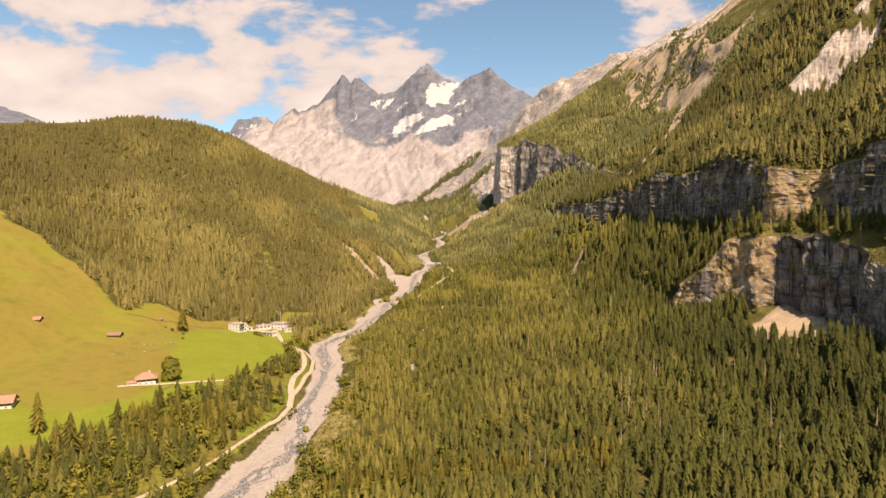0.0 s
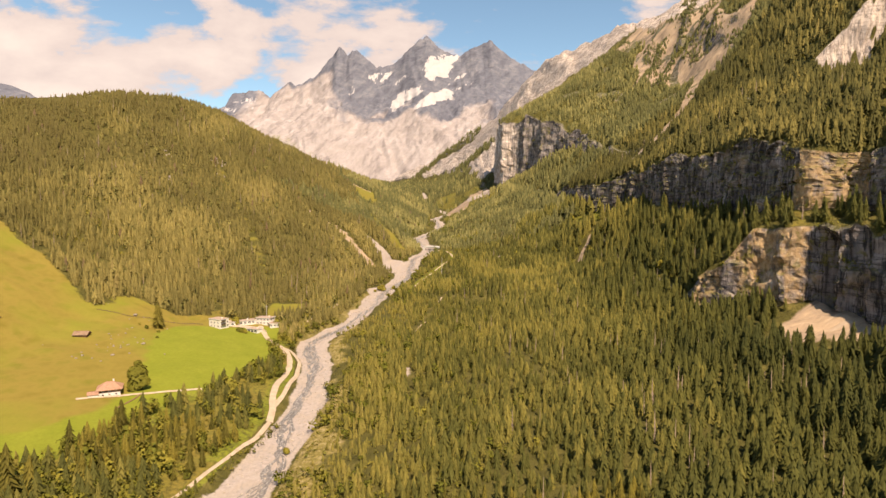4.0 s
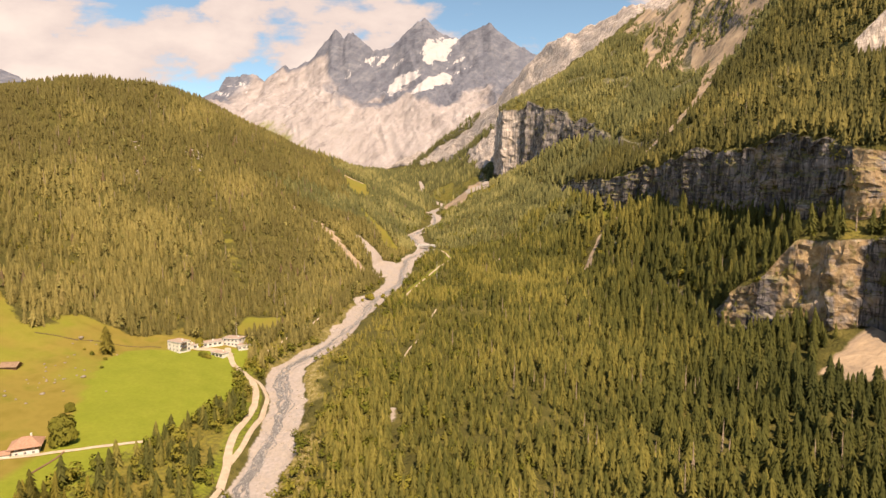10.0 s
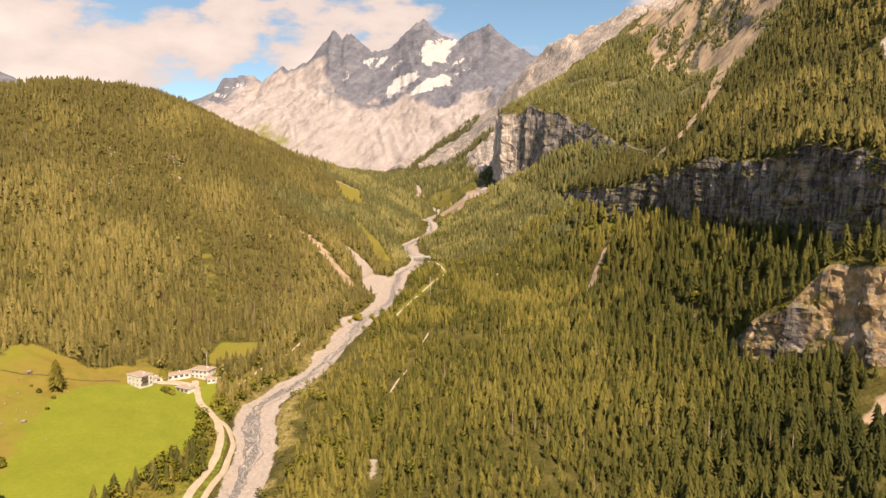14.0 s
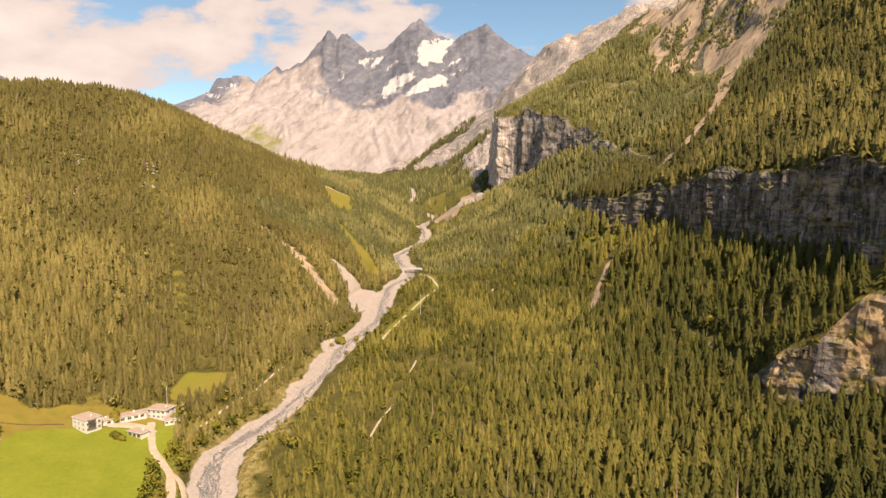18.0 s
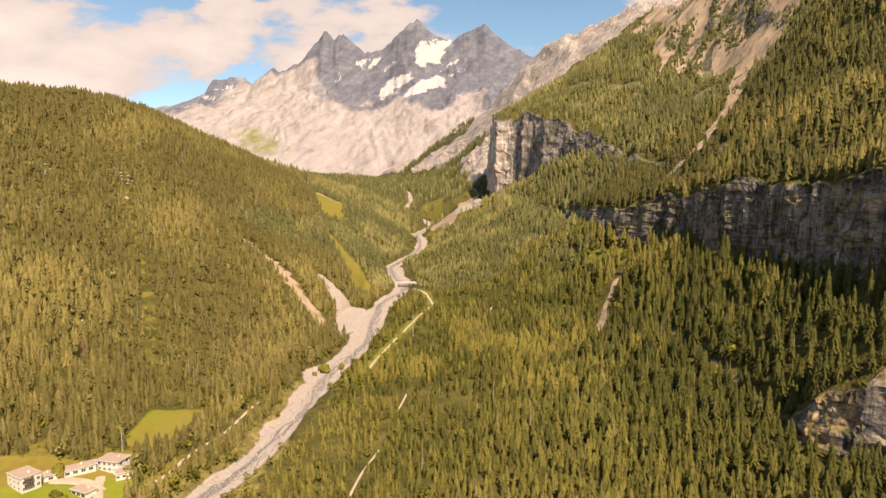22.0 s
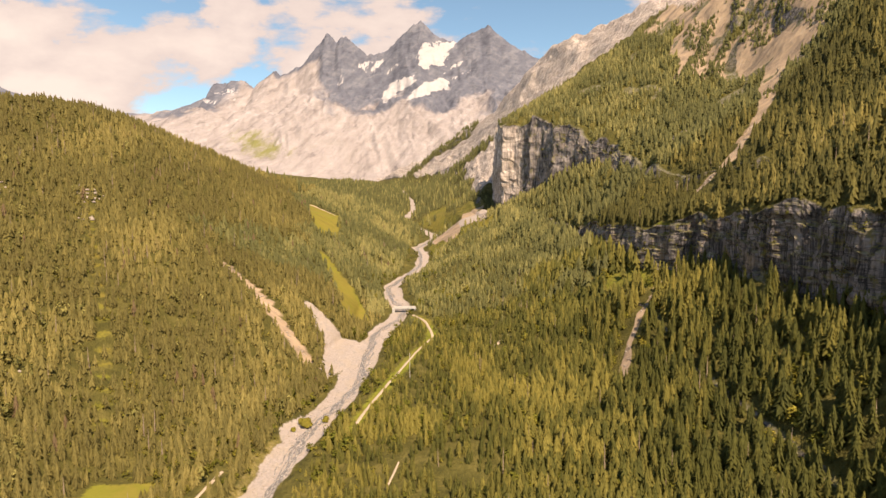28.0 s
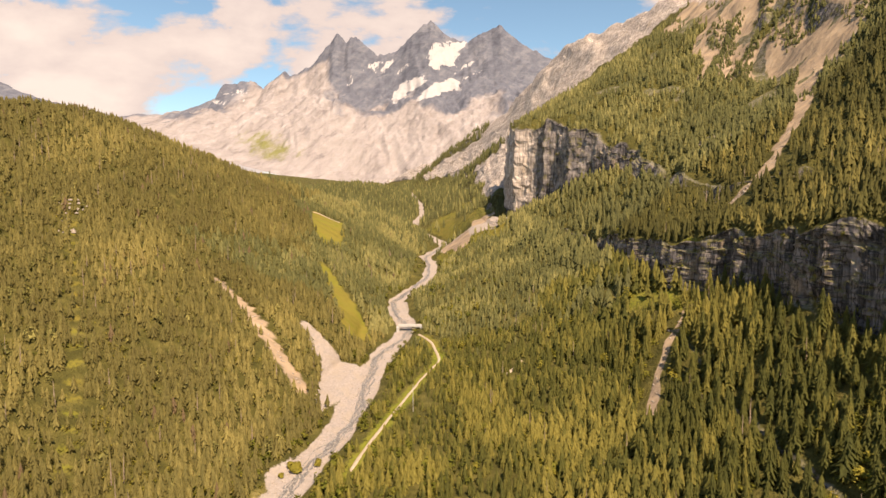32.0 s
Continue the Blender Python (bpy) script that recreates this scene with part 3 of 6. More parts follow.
def covers(x, y, u, z):
    """Soft masks for the ground at plan points with cross-section parameter u."""
    wob = 5 * fbm(x / 18, y / 18, 0, 3, 21)
    open_left = (u < 3.9) * smooth(forest_edge(x) + wob - y, -3, 5) * smooth(strip_edge(y) - x + wob * 0.5, -2, 5) * (y < 545)
    meadow = np.maximum.reduce([open_left, inside(x, y, CLEARING), inside(x, y, MEADOW_A), inside(x, y, MEADOW_B), 0.52 * inside(x, y, LEDGE),
                                0.58 * np.clip(1.4 - near(x, y, STRIP) / 5.5, 0, 1), 0.62 * np.clip(1.5 - near(x, y, TRACK) / 7, 0, 1) * (y < 880)])
    meadow = np.maximum(meadow, 0.44 * (u > 7) * inside(x + wob, y + 2 * wob, [(-24, 1300), (40, 1300), (90, 1340), (72, 1430), (0, 1430)], 14))
    far_mead = 0.5 * (u > 7) * (u < 10.5) * (y > 1120) * (y < 1700) * smooth(vnoise(x / 45, y / 60, 0, 31), 0.0, 0.3)
    meadow = np.maximum(meadow, far_mead)
    meadow = np.maximum(meadow, 0.5 * (u > 10) * (u < 11.2) * (y < 520) * smooth(vnoise(x / 9, y / 9, 0, 33), 0.3, 0.6))
    dry = np.clip(1 - inside(x, y, FIELD, 4), 0, 1) * (y < 560) * (x < -110) + (0.42 + 0.3 * (x < -130) * (y < 860) + 0.25 * (y > 840)) * (y >= 560) + 0.9 * (x > 0) * (y < 560)
    gravel = smooth(river_at(y)[1] + 1 + 0.45 * wob - np.abs(x - river_at(y)[0]), -2.5, 2.5) * (u > 3.5) * (u < 8)
    gravel = np.maximum.reduce([gravel, inside(x, y, SCAR), inside(x + 0.5 * wob, y, [(-83, 640), (-72, 634), (-70, 668), (-78, 670), (-85, 656)], 5)])
    off = x - river_at(y)[0] - river_at(y)[1]
    brush = (u > 6.0) * smooth(off, -1, 3) * smooth(np.interp(y, [200, 300, 380, 420, 470, 515, 560], [24, 22, 15, 6, 18, 15, 4]) + 1.5 * wob - off, 0, 9) * (y < 560)
    brush = np.maximum(brush, 0.5 * (u < 5.5) * (u > 3.6) * smooth(np.interp(y, [200, 470, 500, 560, 640, 700], [4, 5, 14, 16, 10, 4]) + wob + river_at(y)[1] - river_at(y)[0] + x, 0, 6) * (y < 700))
    gravel = np.maximum(gravel, np.clip(1.5 - near(x, y, RILL) / 1.3, 0, 1))
    scree = np.maximum.reduce([np.clip(1.5 - (near(x, y, GULLY) + 0.35 * wob) / 3.4, 0, 1), np.clip(1.4 - near(x, y, SCAR_B) / 6.5, 0, 1), np.clip(1.6 - (near(x, y, CHUTE) + 0.5 * wob) / np.interp(y, [800, 880, 960], [3.5, 6, 11]), 0, 1),
                               inside(x + 0.6 * wob, y + 0.6 * wob, FAN, 7) * (u < 9.3)])
    top = inside(x + 2 * wob, y + 3 * wob, SCREE, 14) * np.clip(1 - 1.3 * smooth(vnoise(x / 38, y / 70, 0, 35), 0.28, 0.42), 0, 1)
    scree = np.maximum(scree, top)
    talus = inside(x + wob, y, [(-4, 1225), (30, 1206), (70, 1196), (98, 1205), (98, 1250), (62, 1300), (12, 1290)], 10) * (u > 7)
    gravel = np.maximum(gravel, talus)
    meadow = np.maximum(meadow, 0.55 * inside(x + wob, y, [(20, 1192), (60, 1150), (96, 1140), (98, 1200), (70, 1192), (36, 1202)], 9) * (u > 7))
    scree = np.maximum(scree, (u > 7.2) * (u < 12) * (y > 1180) * (y < 1330) * smooth(vnoise(x / 30, y / 40, 0, 37) + 0.25 * (u > 8), 0.15, 0.35))
    spur = np.maximum(np.clip(1.6 - (near(x, y, SPUR_A) + 14 * vnoise(x / 40, y / 60, 0, 45)) / 30, 0, 1), np.clip(1.6 - (near(x, y, SPUR_B) + 10 * vnoise(x / 30, y / 50, 0, 46)) / 15, 0, 1))
    pale = (1 - spur) * (y > 1450) * smooth(u + 0.8 * vnoise(x / 90, y / 130, 0, 41), 10.5, 12.0) + smooth(u, 15.9, 16.3) * (y > 1180)
    return dict(brush=np.clip(brush, 0, 1), spur=spur, meadow=meadow, dry=np.clip(dry, 0, 1), gravel=gravel, scree=scree, pale=np.clip(pale, 0, 1))


for ln in RIBS:
    d_rib = near(GX + 3 * fbm(GX / 14, GY / 14, 0, 2, 57), GY, ln)
    GZ = GZ + (UU > 14.2) * 9 * np.clip(1 - d_rib / 9, 0, 1) ** 0.8
GZ = GZ + smooth(GY, 1350, 1500) * smooth(UU, 10.5, 12.5) * (1 - smooth(UU, 16.6, 17.0)) * (10 * ridged(GX / 60, GY / 170, 5, 47) + 6 * ridged(GX / 22, GY / 60, 4, 48))
GZ = GZ + (UU > 14.2) * inside(GX, GY, SCREE, 30) * 3.0 * ridged(GX / 24, GY / 60, 3, 59)
cov = covers(GX, GY, UU, GZ)
del cov["spur"]
cov["meadow"] = np.maximum(cov["meadow"], 0.52 * (UU > 3) * (UU < 4.3) * (GY < 540))      # grass under the belt of trees
dz = np.abs(np.gradient(GZ, axis=0)) / np.maximum(np.abs(np.gradient(GX, axis=0)), 0.05)
rock_mask = np.clip(np.maximum(tall * 1.3, smooth(dz, 1.6, 2.3) * (UU > 9) * ((face > 0.02) | (GY > 1000))), 0, 1)
rock_mask = np.maximum(rock_mask, smooth(dz, 1.7, 2.4) * (UU > 9.9) * (UU < 11) * (GY < 520))
rock_mask = np.maximum(rock_mask, (UU > 14.5) * smooth(ridged(GX / 70, GY / 70, 4, 43), 1.0, 1.3) * (GY < 1400) * (GY > 960))
cov["rock"] = np.maximum(rock_mask, pale_wall)
# outcrop's pale tone stops at the recess, left dark in place of its shade
low_rock = (0.75 + 0.5 * fbm(GX / 12, GZ / 12, GY / 12, 3, 29)) * tall * (UU > 8.9) * (UU < 10.2) * (GY < 520) * smooth(GY, 449, 455)
# pillar's front paled and warmed as if sunlit, light put into the rock colour
cov["pale"] = np.maximum.reduce([cov["pale"], pale_wall, 0.44 * flute + 0.28 * flute * smooth(GY, 1200, 1212), 0.42 * low_rock])
cov["ochre"] = np.clip(0.30 * pillar * tall * smooth(GY, 1180, 1215) + 1.2 * inside(GX, GY, [(246, 476), (246, 456), (272, 447), (292, 447), (292, 466), (270, 478)], 8) * (UU > 10.9) * (UU < 12.2) + 1.05 * inside(GX, GY, [(215, 490), (185, 512), (270, 505), (285, 453), (240, 453)], 6) * (UU > 8.9) * (UU < 10.3), 0, 1)


def grid_mesh(name, gx, gy, gz, attrs, mat, smooth_faces=True):
    nu, nv = gx.shape
    me = bpy.data.meshes.new(name)
    co = np.stack([gx, gy, gz], -1).reshape(-1, 3)
    i = (np.arange(nu - 1)[:, None] * nv + np.arange(nv - 1)[None, :]).ravel()
    quads = np.stack([i, i + nv, i + nv + 1, i + 1], -1)
    fill(me, co, quads, attrs)
    if smooth_faces:
        keep_soft = np.ones(len(quads), bool)
        if "rock" in attrs:
            keep_soft = attrs["rock"].ravel()[quads].mean(1) < 0.5      # broken rock keeps its facets
        me.polygons.foreach_set("use_smooth", keep_soft)
    me.materials.append(mat)
    return me, co, quads


def fill(me, co, faces, attrs=None):
    """Writes arrays into a mesh: faces is (n, 3) or (n, 4)."""
    n, k = faces.shape
    me.vertices.add(len(co))
    me.vertices.foreach_set("co", np.ascontiguousarray(co, np.float32).ravel())
    me.loops.add(n * k)
    me.loops.foreach_set("vertex_index", np.ascontiguousarray(faces, np.int32).ravel())
    me.polygons.add(n)
    me.polygons.foreach_set("loop_start", np.arange(0, n * k, k, dtype=np.int32))
    me.update(calc_edges=True)
    for key, v in (attrs or {}).items():
        me.attributes.new(key, "FLOAT", "POINT").data.foreach_set("value", np.ascontiguousarray(v, np.float32).ravel())


me, ground_co, ground_quads = grid_mesh("ground", GX, GY, GZ, cov, M_GROUND)
ground = tagged(new("ground", me), "alpine valley ground of forest floor, meadows, gravel and limestone cliffs", "ground", kind="structure")


def ground_z(x, y):
    """The ground's height at one plan point, from the two nearest stations."""
    j = int(np.clip(np.searchsorted(rows_y, y) - 1, 0, len(rows_y) - 2))
    f = (y - rows_y[j]) / (rows_y[j + 1] - rows_y[j])
    a, b = (np.interp(x, np.maximum.accumulate(GX[:, j + s]), GZ[:, j + s]) for s in (0, 1))
    return float(a * (1 - f) + b * f)


# ---- the massif at the valley's head ----
SKY_X = [-3600, -3268, -3038, -2809, -2300, -1916, -1719, -1581, -1535, -1330, -1268, -1169, -1130, -1091, -935, -844, -758, -708, -654, -566, -508, -392, -276, -152, -25, 91, 188, 295, 420, 556, 850, 1500, 2200]
SKY_Z = [1010, 950, 868, 770, 650, 664, 710, 775, 855, 868, 815, 915, 940, 905, 985, 1090, 1178, 1115, 1166, 1080, 1030, 1055, 1165, 1255, 1150, 1118, 1180, 1218, 1115, 1030, 930, 800, 700]
mx = np.concatenate([np.linspace(-3600, -1700, 70), np.linspace(-1690, 700, 420), np.linspace(720, 2200, 40)])
my = np.concatenate([np.linspace(3150, 4330, 120), np.linspace(4345, 4700, 12)])
MX, MY = np.meshgrid(mx, my, indexing="ij")
crest = np.interp(MX, SKY_X, SKY_Z)
crest = crest + 7 * vnoise(MX / 30, 0, 0, 51) + 3 * vnoise(MX / 11, 0, 0, 52)
base = np.interp(MX, [-3600, -1900, -1350, -820, -410, -235, 200, 2200], [420, 380, 330, 200, 125, 130, 250, 300])
f = np.clip((MY - 3150) / (4330 - 3150), 0, 1.0)
# a gentle foot, a broad pale shoulder, then a steep head wall
prof = 0.42 * smooth(f, 0.0, 0.55) * 1.0 + 0.20 * smooth(f, 0.40, 0.85) + 0.38 * smooth(f, 0.72, 1.0)
MZ = base + (crest - base) * prof
wall = smooth(f, 0.05, 0.3) * (1 - 0.45 * smooth(f, 0.75, 0.95)) * (1 - smooth(f, 0.95, 1.0)) * np.clip((crest - base) / 800, 0.2, 1.1)
MZ = MZ + wall * (30 * ridged(MX / 330, MY / 420, 6, 61) + 20 * ridged(MX / 120 + MY / 300, MY / 260, 5, 63) + 8 * fbm(MX / 30, MY / 30, 0, 3, 65)) - wall * 18
MZ = np.where(MY > 4330, crest - (MY - 4330) * 0.8, MZ)
# lower edge of the cloud shade painted over the dark peaks
shade_line = np.interp(MX, [-3600, -1700, -1500, -1250, -1209, -905, -720, -533, -306, -41, 223, 600], [400, 640, 600, 820, 900, 960, 722, 611, 649, 594, 640, 500])
dark = smooth(MZ - shade_line + 105 * fbm(MX / 230, MY / 190, 0, 5, 67, 0.6), -70, 70)
def blob(cx, cz, rx, rz):
    return np.exp(-((MX - cx) / rx) ** 2 - ((MZ - cz) / rz) ** 2)
# snow fields, drawn on the wall as seen down the valley's axis
SNOW = ([(-150, 1125), (97, 1122), (24, 1044), (45, 950), (-76, 962), (-185, 950), (-135, 1033)],
        [(-400, 765), (-345, 868), (-256, 918), (-160, 872), (-279, 790), (-378, 742)],
        [(-250, 752), (-132, 857), (2, 900), (75, 882), (58, 806), (-98, 785)],
        [(40, 935), (165, 1005), (80, 985)], [(-565, 992), (-452, 905), (-510, 992)], [(-452, 1014), (-432, 935), (-408, 992)],
        [(70, 905), (150, 935), (210, 925), (150, 915)], [(-330, 965), (-300, 990), (-312, 930)], [(-60, 1195), (-48, 1200), (-52, 1120)], [(-700, 905), (-660, 850), (-690, 860)], [(250, 840), (275, 800), (240, 790)],
        [(-1560, 795), (-1330, 806), (-1320, 818), (-1560, 808)], [(-1620, 742), (-1380, 750), (-1380, 760), (-1620, 753)])
span = (4300 - 135) / (MY - 135)
AX, AZ = 6.6 + (MX - 6.6) * span, 32 + (MZ - 32) * span
wob_ = 34 * fbm(AX / 60, AZ / 34, 0, 5, 69, 0.7) + 14
snow = -0.10 + np.maximum.reduce([inside(AX + wob_, AZ + 0.8 * wob_, p, 60 if len(p) > 5 else 18) for p in SNOW])
green = np.clip(blob(-1050, 430, 300, 90) * 0.46 + blob(-900, 310, 280, 80) * 0.46, 0, 1)
me, _, _ = grid_mesh("massif", MX, MY, MZ, dict(dark=dark, snow=snow, green=green), M_MASSIF)
tagged(new("mountain_massif", me), "far limestone mountain massif with dark jagged peaks, painted cloud shade and snow patches", "mountain", kind="structure")


# ---- trees ----
def conifer(rng, tiers, teeth, width=0.20, bare=0.03, crook=1.0):
    """A spruce of height 1: whorls of drooping boughs, each a ragged skirt with its own teeth, narrowing to a leader. Vertices, triangles, the twig attribute and normals."""
    v, t, tw, nr = [], [], [], []
    bx, by = rng.uniform(-0.02, 0.02) * crook, rng.uniform(-0.02, 0.02) * crook
    lop = [rng.uniform(-0.16, 0.16) * crook for _ in range(3)]
    for k in range(tiers):
        f = (k + rng.uniform(-0.2, 0.2)) / tiers
        h = bare + (0.97 - bare) * max(f, 0.0) ** 0.95
        r = width * ((1.0 - h) ** 0.80 + 0.02) * min(1.0, 0.66 + 2.6 * (h - bare)) * rng.uniform(0.88, 1.12)
        top = min(1.0, h + (0.97 - bare) / tiers * rng.uniform(1.5, 2.1))
        if k == tiers - 1:
            top = 1.0
        turn, base = rng.uniform(0, 6.28), len(v)
        for j in range(2 * teeth):
            a = turn + math.pi * j / teeth + rng.uniform(-0.5, 0.5) / teeth
            c, s_ = math.cos(a), math.sin(a)
            lob = 1 + lop[0] * math.cos(a) + lop[1] * math.sin(2 * a + 4 * h) + lop[2] * math.sin(a + 9 * h)
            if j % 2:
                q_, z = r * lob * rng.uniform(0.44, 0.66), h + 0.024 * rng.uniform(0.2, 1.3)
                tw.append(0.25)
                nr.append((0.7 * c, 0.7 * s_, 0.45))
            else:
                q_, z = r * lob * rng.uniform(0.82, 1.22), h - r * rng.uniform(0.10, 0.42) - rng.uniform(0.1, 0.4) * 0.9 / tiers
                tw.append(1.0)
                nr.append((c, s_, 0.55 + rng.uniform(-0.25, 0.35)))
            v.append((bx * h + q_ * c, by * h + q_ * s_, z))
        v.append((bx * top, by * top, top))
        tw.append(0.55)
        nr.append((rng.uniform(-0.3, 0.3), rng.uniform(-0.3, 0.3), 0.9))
        n = 2 * teeth
        t += [(base + j, base + (j + 1) % n, base + n) for j in range(n)]
    nr = np.array(nr) + np.random.default_rng(len(v)).normal(0, 0.16, (len(v), 3))
    return np.array(v), np.array(t), np.array(tw), nr / np.linalg.norm(nr, axis=1)[:, None]


def crown_normals(tv):
    """Sprays shade with the form of their crown rather than one by one."""
    r = np.hypot(tv[:, 0], tv[:, 1]).max()
    jit = np.random.default_rng(len(tv)).normal(0, 0.22, tv.shape)
    n = np.stack([tv[:, 0] / r, tv[:, 1] / r, 0.42 + 0.5 * tv[:, 2]], -1) + jit
    return n / np.linalg.norm(n, axis=1)[:, None]


def broadleaf(rng, clumps, leaves, lean=0.5):
    """A bush or round tree of height 1: leaf sprays set over uneven clumps."""
    v, t, tw = [], [], []
    for _ in range(clumps):
        a, rr, zz = rng.uniform(0, 6.28), rng.uniform(0.0, 0.30), rng.uniform(0.22, 0.78)
        cx, cy = rr * math.cos(a), rr * math.sin(a)
        size = rng.uniform(0.14, 0.24) * (1.15 - 0.5 * abs(zz - 0.45))
        for _ in range(leaves):
            d = Vector((rng.gauss(0, 1), rng.gauss(0, 1), rng.gauss(0.25, 1))).normalized()
            p = Vector((cx, cy, zz)) + d * size * rng.uniform(0.75, 1.1)
            e = d.cross(Vector((rng.gauss(0, 1), rng.gauss(0, 1), rng.gauss(0, 1)))).normalized()
            g = d.cross(e)
            w = size * rng.uniform(0.35, 0.6)
            k = len(v)
            v += [tuple(p + e * w), tuple(p - e * w * 0.6 + g * w * 0.7), tuple(p - e * w * 0.6 - g * w * 0.7 + d * w * 0.3)]
            # last corner paler the more its spray points up
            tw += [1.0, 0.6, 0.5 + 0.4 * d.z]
            t += [(k, k + 1, k + 2)]
    v = np.array(v)
    v[:, 2] -= max(0.0, v[:, 2].min())
    return v, np.array(t), np.array(tw), crown_normals(v)


def snag(rng):
    """A dead, grey, half-bare spruce of height 1."""
    return conifer(rng, 9, 3, 0.055, 0.02, 2.0)


# brownish needles, greyed to paint in the haze over the hill
M_NEEDLE_HILL_HAZED = foliage_material("hazed_hill_spruce_needles", (0.165, 0.135, 0.048), (0.380, 0.308, 0.100))
rnd = random.Random(5)
LOD_OLD = [conifer(rnd, 11, 7, w, crook=1.3) for w in (0.19, 0.21, 0.24, 0.20, 0.22, 0.25)]
LOD_NEAR = [conifer(rnd, 7, 6, w, crook=1.3) for w in (0.24, 0.27, 0.30, 0.25, 0.28, 0.33)]
LOD_MID = [conifer(rnd, 5, 5, w, crook=1.2) for w in (0.23, 0.26, 0.29, 0.24, 0.27)]
LOD_HILL = [conifer(rnd, 5, 5, w, crook=1.3) for w in (0.21, 0.24, 0.27, 0.22)]
LOD_FAR = [conifer(rnd, 4, 4, w, crook=1.2) for w in (0.25, 0.30, 0.27, 0.32)]
LOD_WOOD = [conifer(rnd, 3, 4, w) for w in (0.22, 0.27)]
SHRUBS = [broadleaf(rnd, 4, 6) for _ in range(4)]
BUSHES = [broadleaf(rnd, 7, 9) for _ in range(4)]
SNAGS = [snag(rnd) for _ in range(3)]


def soft_normals(me, nrm):
    me.attributes.new("custom_normal", "FLOAT_VECTOR", "POINT").data.foreach_set("vector", np.ascontiguousarray(nrm, np.float32).ravel())


def stand(name, places, heights, tints, templates, mat, label, category="forest", wide=1.0):
    """Many trees joined into one mesh of kind stuff."""
    rg = np.random.default_rng(len(name) + len(places))
    pick = rg.integers(0, len(templates), len(places))
    turn = rg.uniform(0, 6.28, len(places))
    fat = rg.uniform(0.85, 1.2, len(places)) * wide
    cos, fcs, tws, tns, nos, base = [], [], [], [], [], 0
    for k, (tv, tt, tw, nrm) in enumerate(templates):
        idx = np.nonzero(pick == k)[0]
        if not len(idx):
            continue
        c, s = np.cos(turn[idx])[:, None], np.sin(turn[idx])[:, None]
        h = heights[idx][:, None]
        x = (tv[:, 0] * c - tv[:, 1] * s) * h * fat[idx][:, None] + places[idx, 0:1]
        y = (tv[:, 0] * s + tv[:, 1] * c) * h * fat[idx][:, None] + places[idx, 1:2]
        z = tv[:, 2] * h + places[idx, 2:3] - 0.2
        cos.append(np.stack([x, y, z], -1).reshape(-1, 3))
        fcs.append((tt[None] + (np.arange(len(idx)) * len(tv))[:, None, None] + base).reshape(-1, 3))
        tws.append(np.tile(tw, len(idx)))
        nx, ny = nrm[:, 0] * c - nrm[:, 1] * s, nrm[:, 0] * s + nrm[:, 1] * c
        nos.append(np.stack([nx, ny, np.repeat(nrm[None, :, 2], len(idx), 0)], -1).reshape(-1, 3))
        tns.append(np.repeat(tints[idx], len(tv)))
        base += len(idx) * len(tv)
    me = bpy.data.meshes.new(name)
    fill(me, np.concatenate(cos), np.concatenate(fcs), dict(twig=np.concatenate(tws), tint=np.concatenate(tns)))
    soft_normals(me, np.concatenate(nos))
    me.materials.append(mat)
    return tagged(new(name, me), label, category, kind="stuff")


# where trees grow: a density over the ground's faces
q = ground_quads
cen = ground_co[q].mean(1)
nu, nv = GX.shape
fu_ = np.repeat((us[:-1] + us[1:]) / 2, nv - 1)
e1, e2 = ground_co[q[:, 2]] - ground_co[q[:, 0]], ground_co[q[:, 3]] - ground_co[q[:, 1]]
flat_area = np.abs(e1[:, 0] * e2[:, 1] - e1[:, 1] * e2[:, 0]) / 2
fx, fy, fz = cen.T
fc = covers(fx, fy, fu_, fz)
frock = np.array([cov["rock"].ravel()[q[:, i]] for i in range(4)]).mean(0)
bare = np.maximum.reduce([fc["meadow"], fc["gravel"], fc["scree"] * 1.0, frock, fc["pale"], np.clip(1.5 - near(fx + 2, fy + 6, CHUTE) / 9, 0, 1) * (fx > 200), np.clip(1.4 - near(fx, fy, RILL_GAP) / 2.6, 0, 1), np.clip(1.5 - near(fx + 3, fy + 4, GULLY) / 8, 0, 1), inside(fx, fy, FAN_FRONT, 8) * (fu_ < 9.5), 0.52 * inside(fx + 9, fy + 20, LEDGE, 9), np.clip(1.5 - near(fx, fy, CLEAR_PATH) / 5, 0, 1)]
                          + [np.clip(1.5 - near(fx, fy, ln) / 3.2, 0, 1) for ln in (ROAD, ROAD_B)] + [np.clip(1.5 - near(fx, fy, ln) / 1.7, 0, 1) for ln in (TRACK, PATH_A)])
open_ground = np.clip(1 - 1.6 * bare, 0, 1) * (np.abs(fx) < 0.79 * fy + 45)
patchy = fbm(fx / 38, fy / 38, 0, 3, 71)


def zone(dens, mask, free=None):
    d = np.where(mask, dens, 0) * (open_ground if free is None else free) * flat_area
    rg = np.random.default_rng(int(abs(d.sum())) + 1)
    n = rg.poisson(d)
    i = np.repeat(np.arange(len(n)), n)
    a, b = rg.random((2, len(i), 1))
    p = ground_co[q[i]]
    pos = (p[:, 0] * (1 - a) + p[:, 1] * a) * (1 - b) + (p[:, 3] * (1 - a) + p[:, 2] * a) * b
    return i, pos, rg


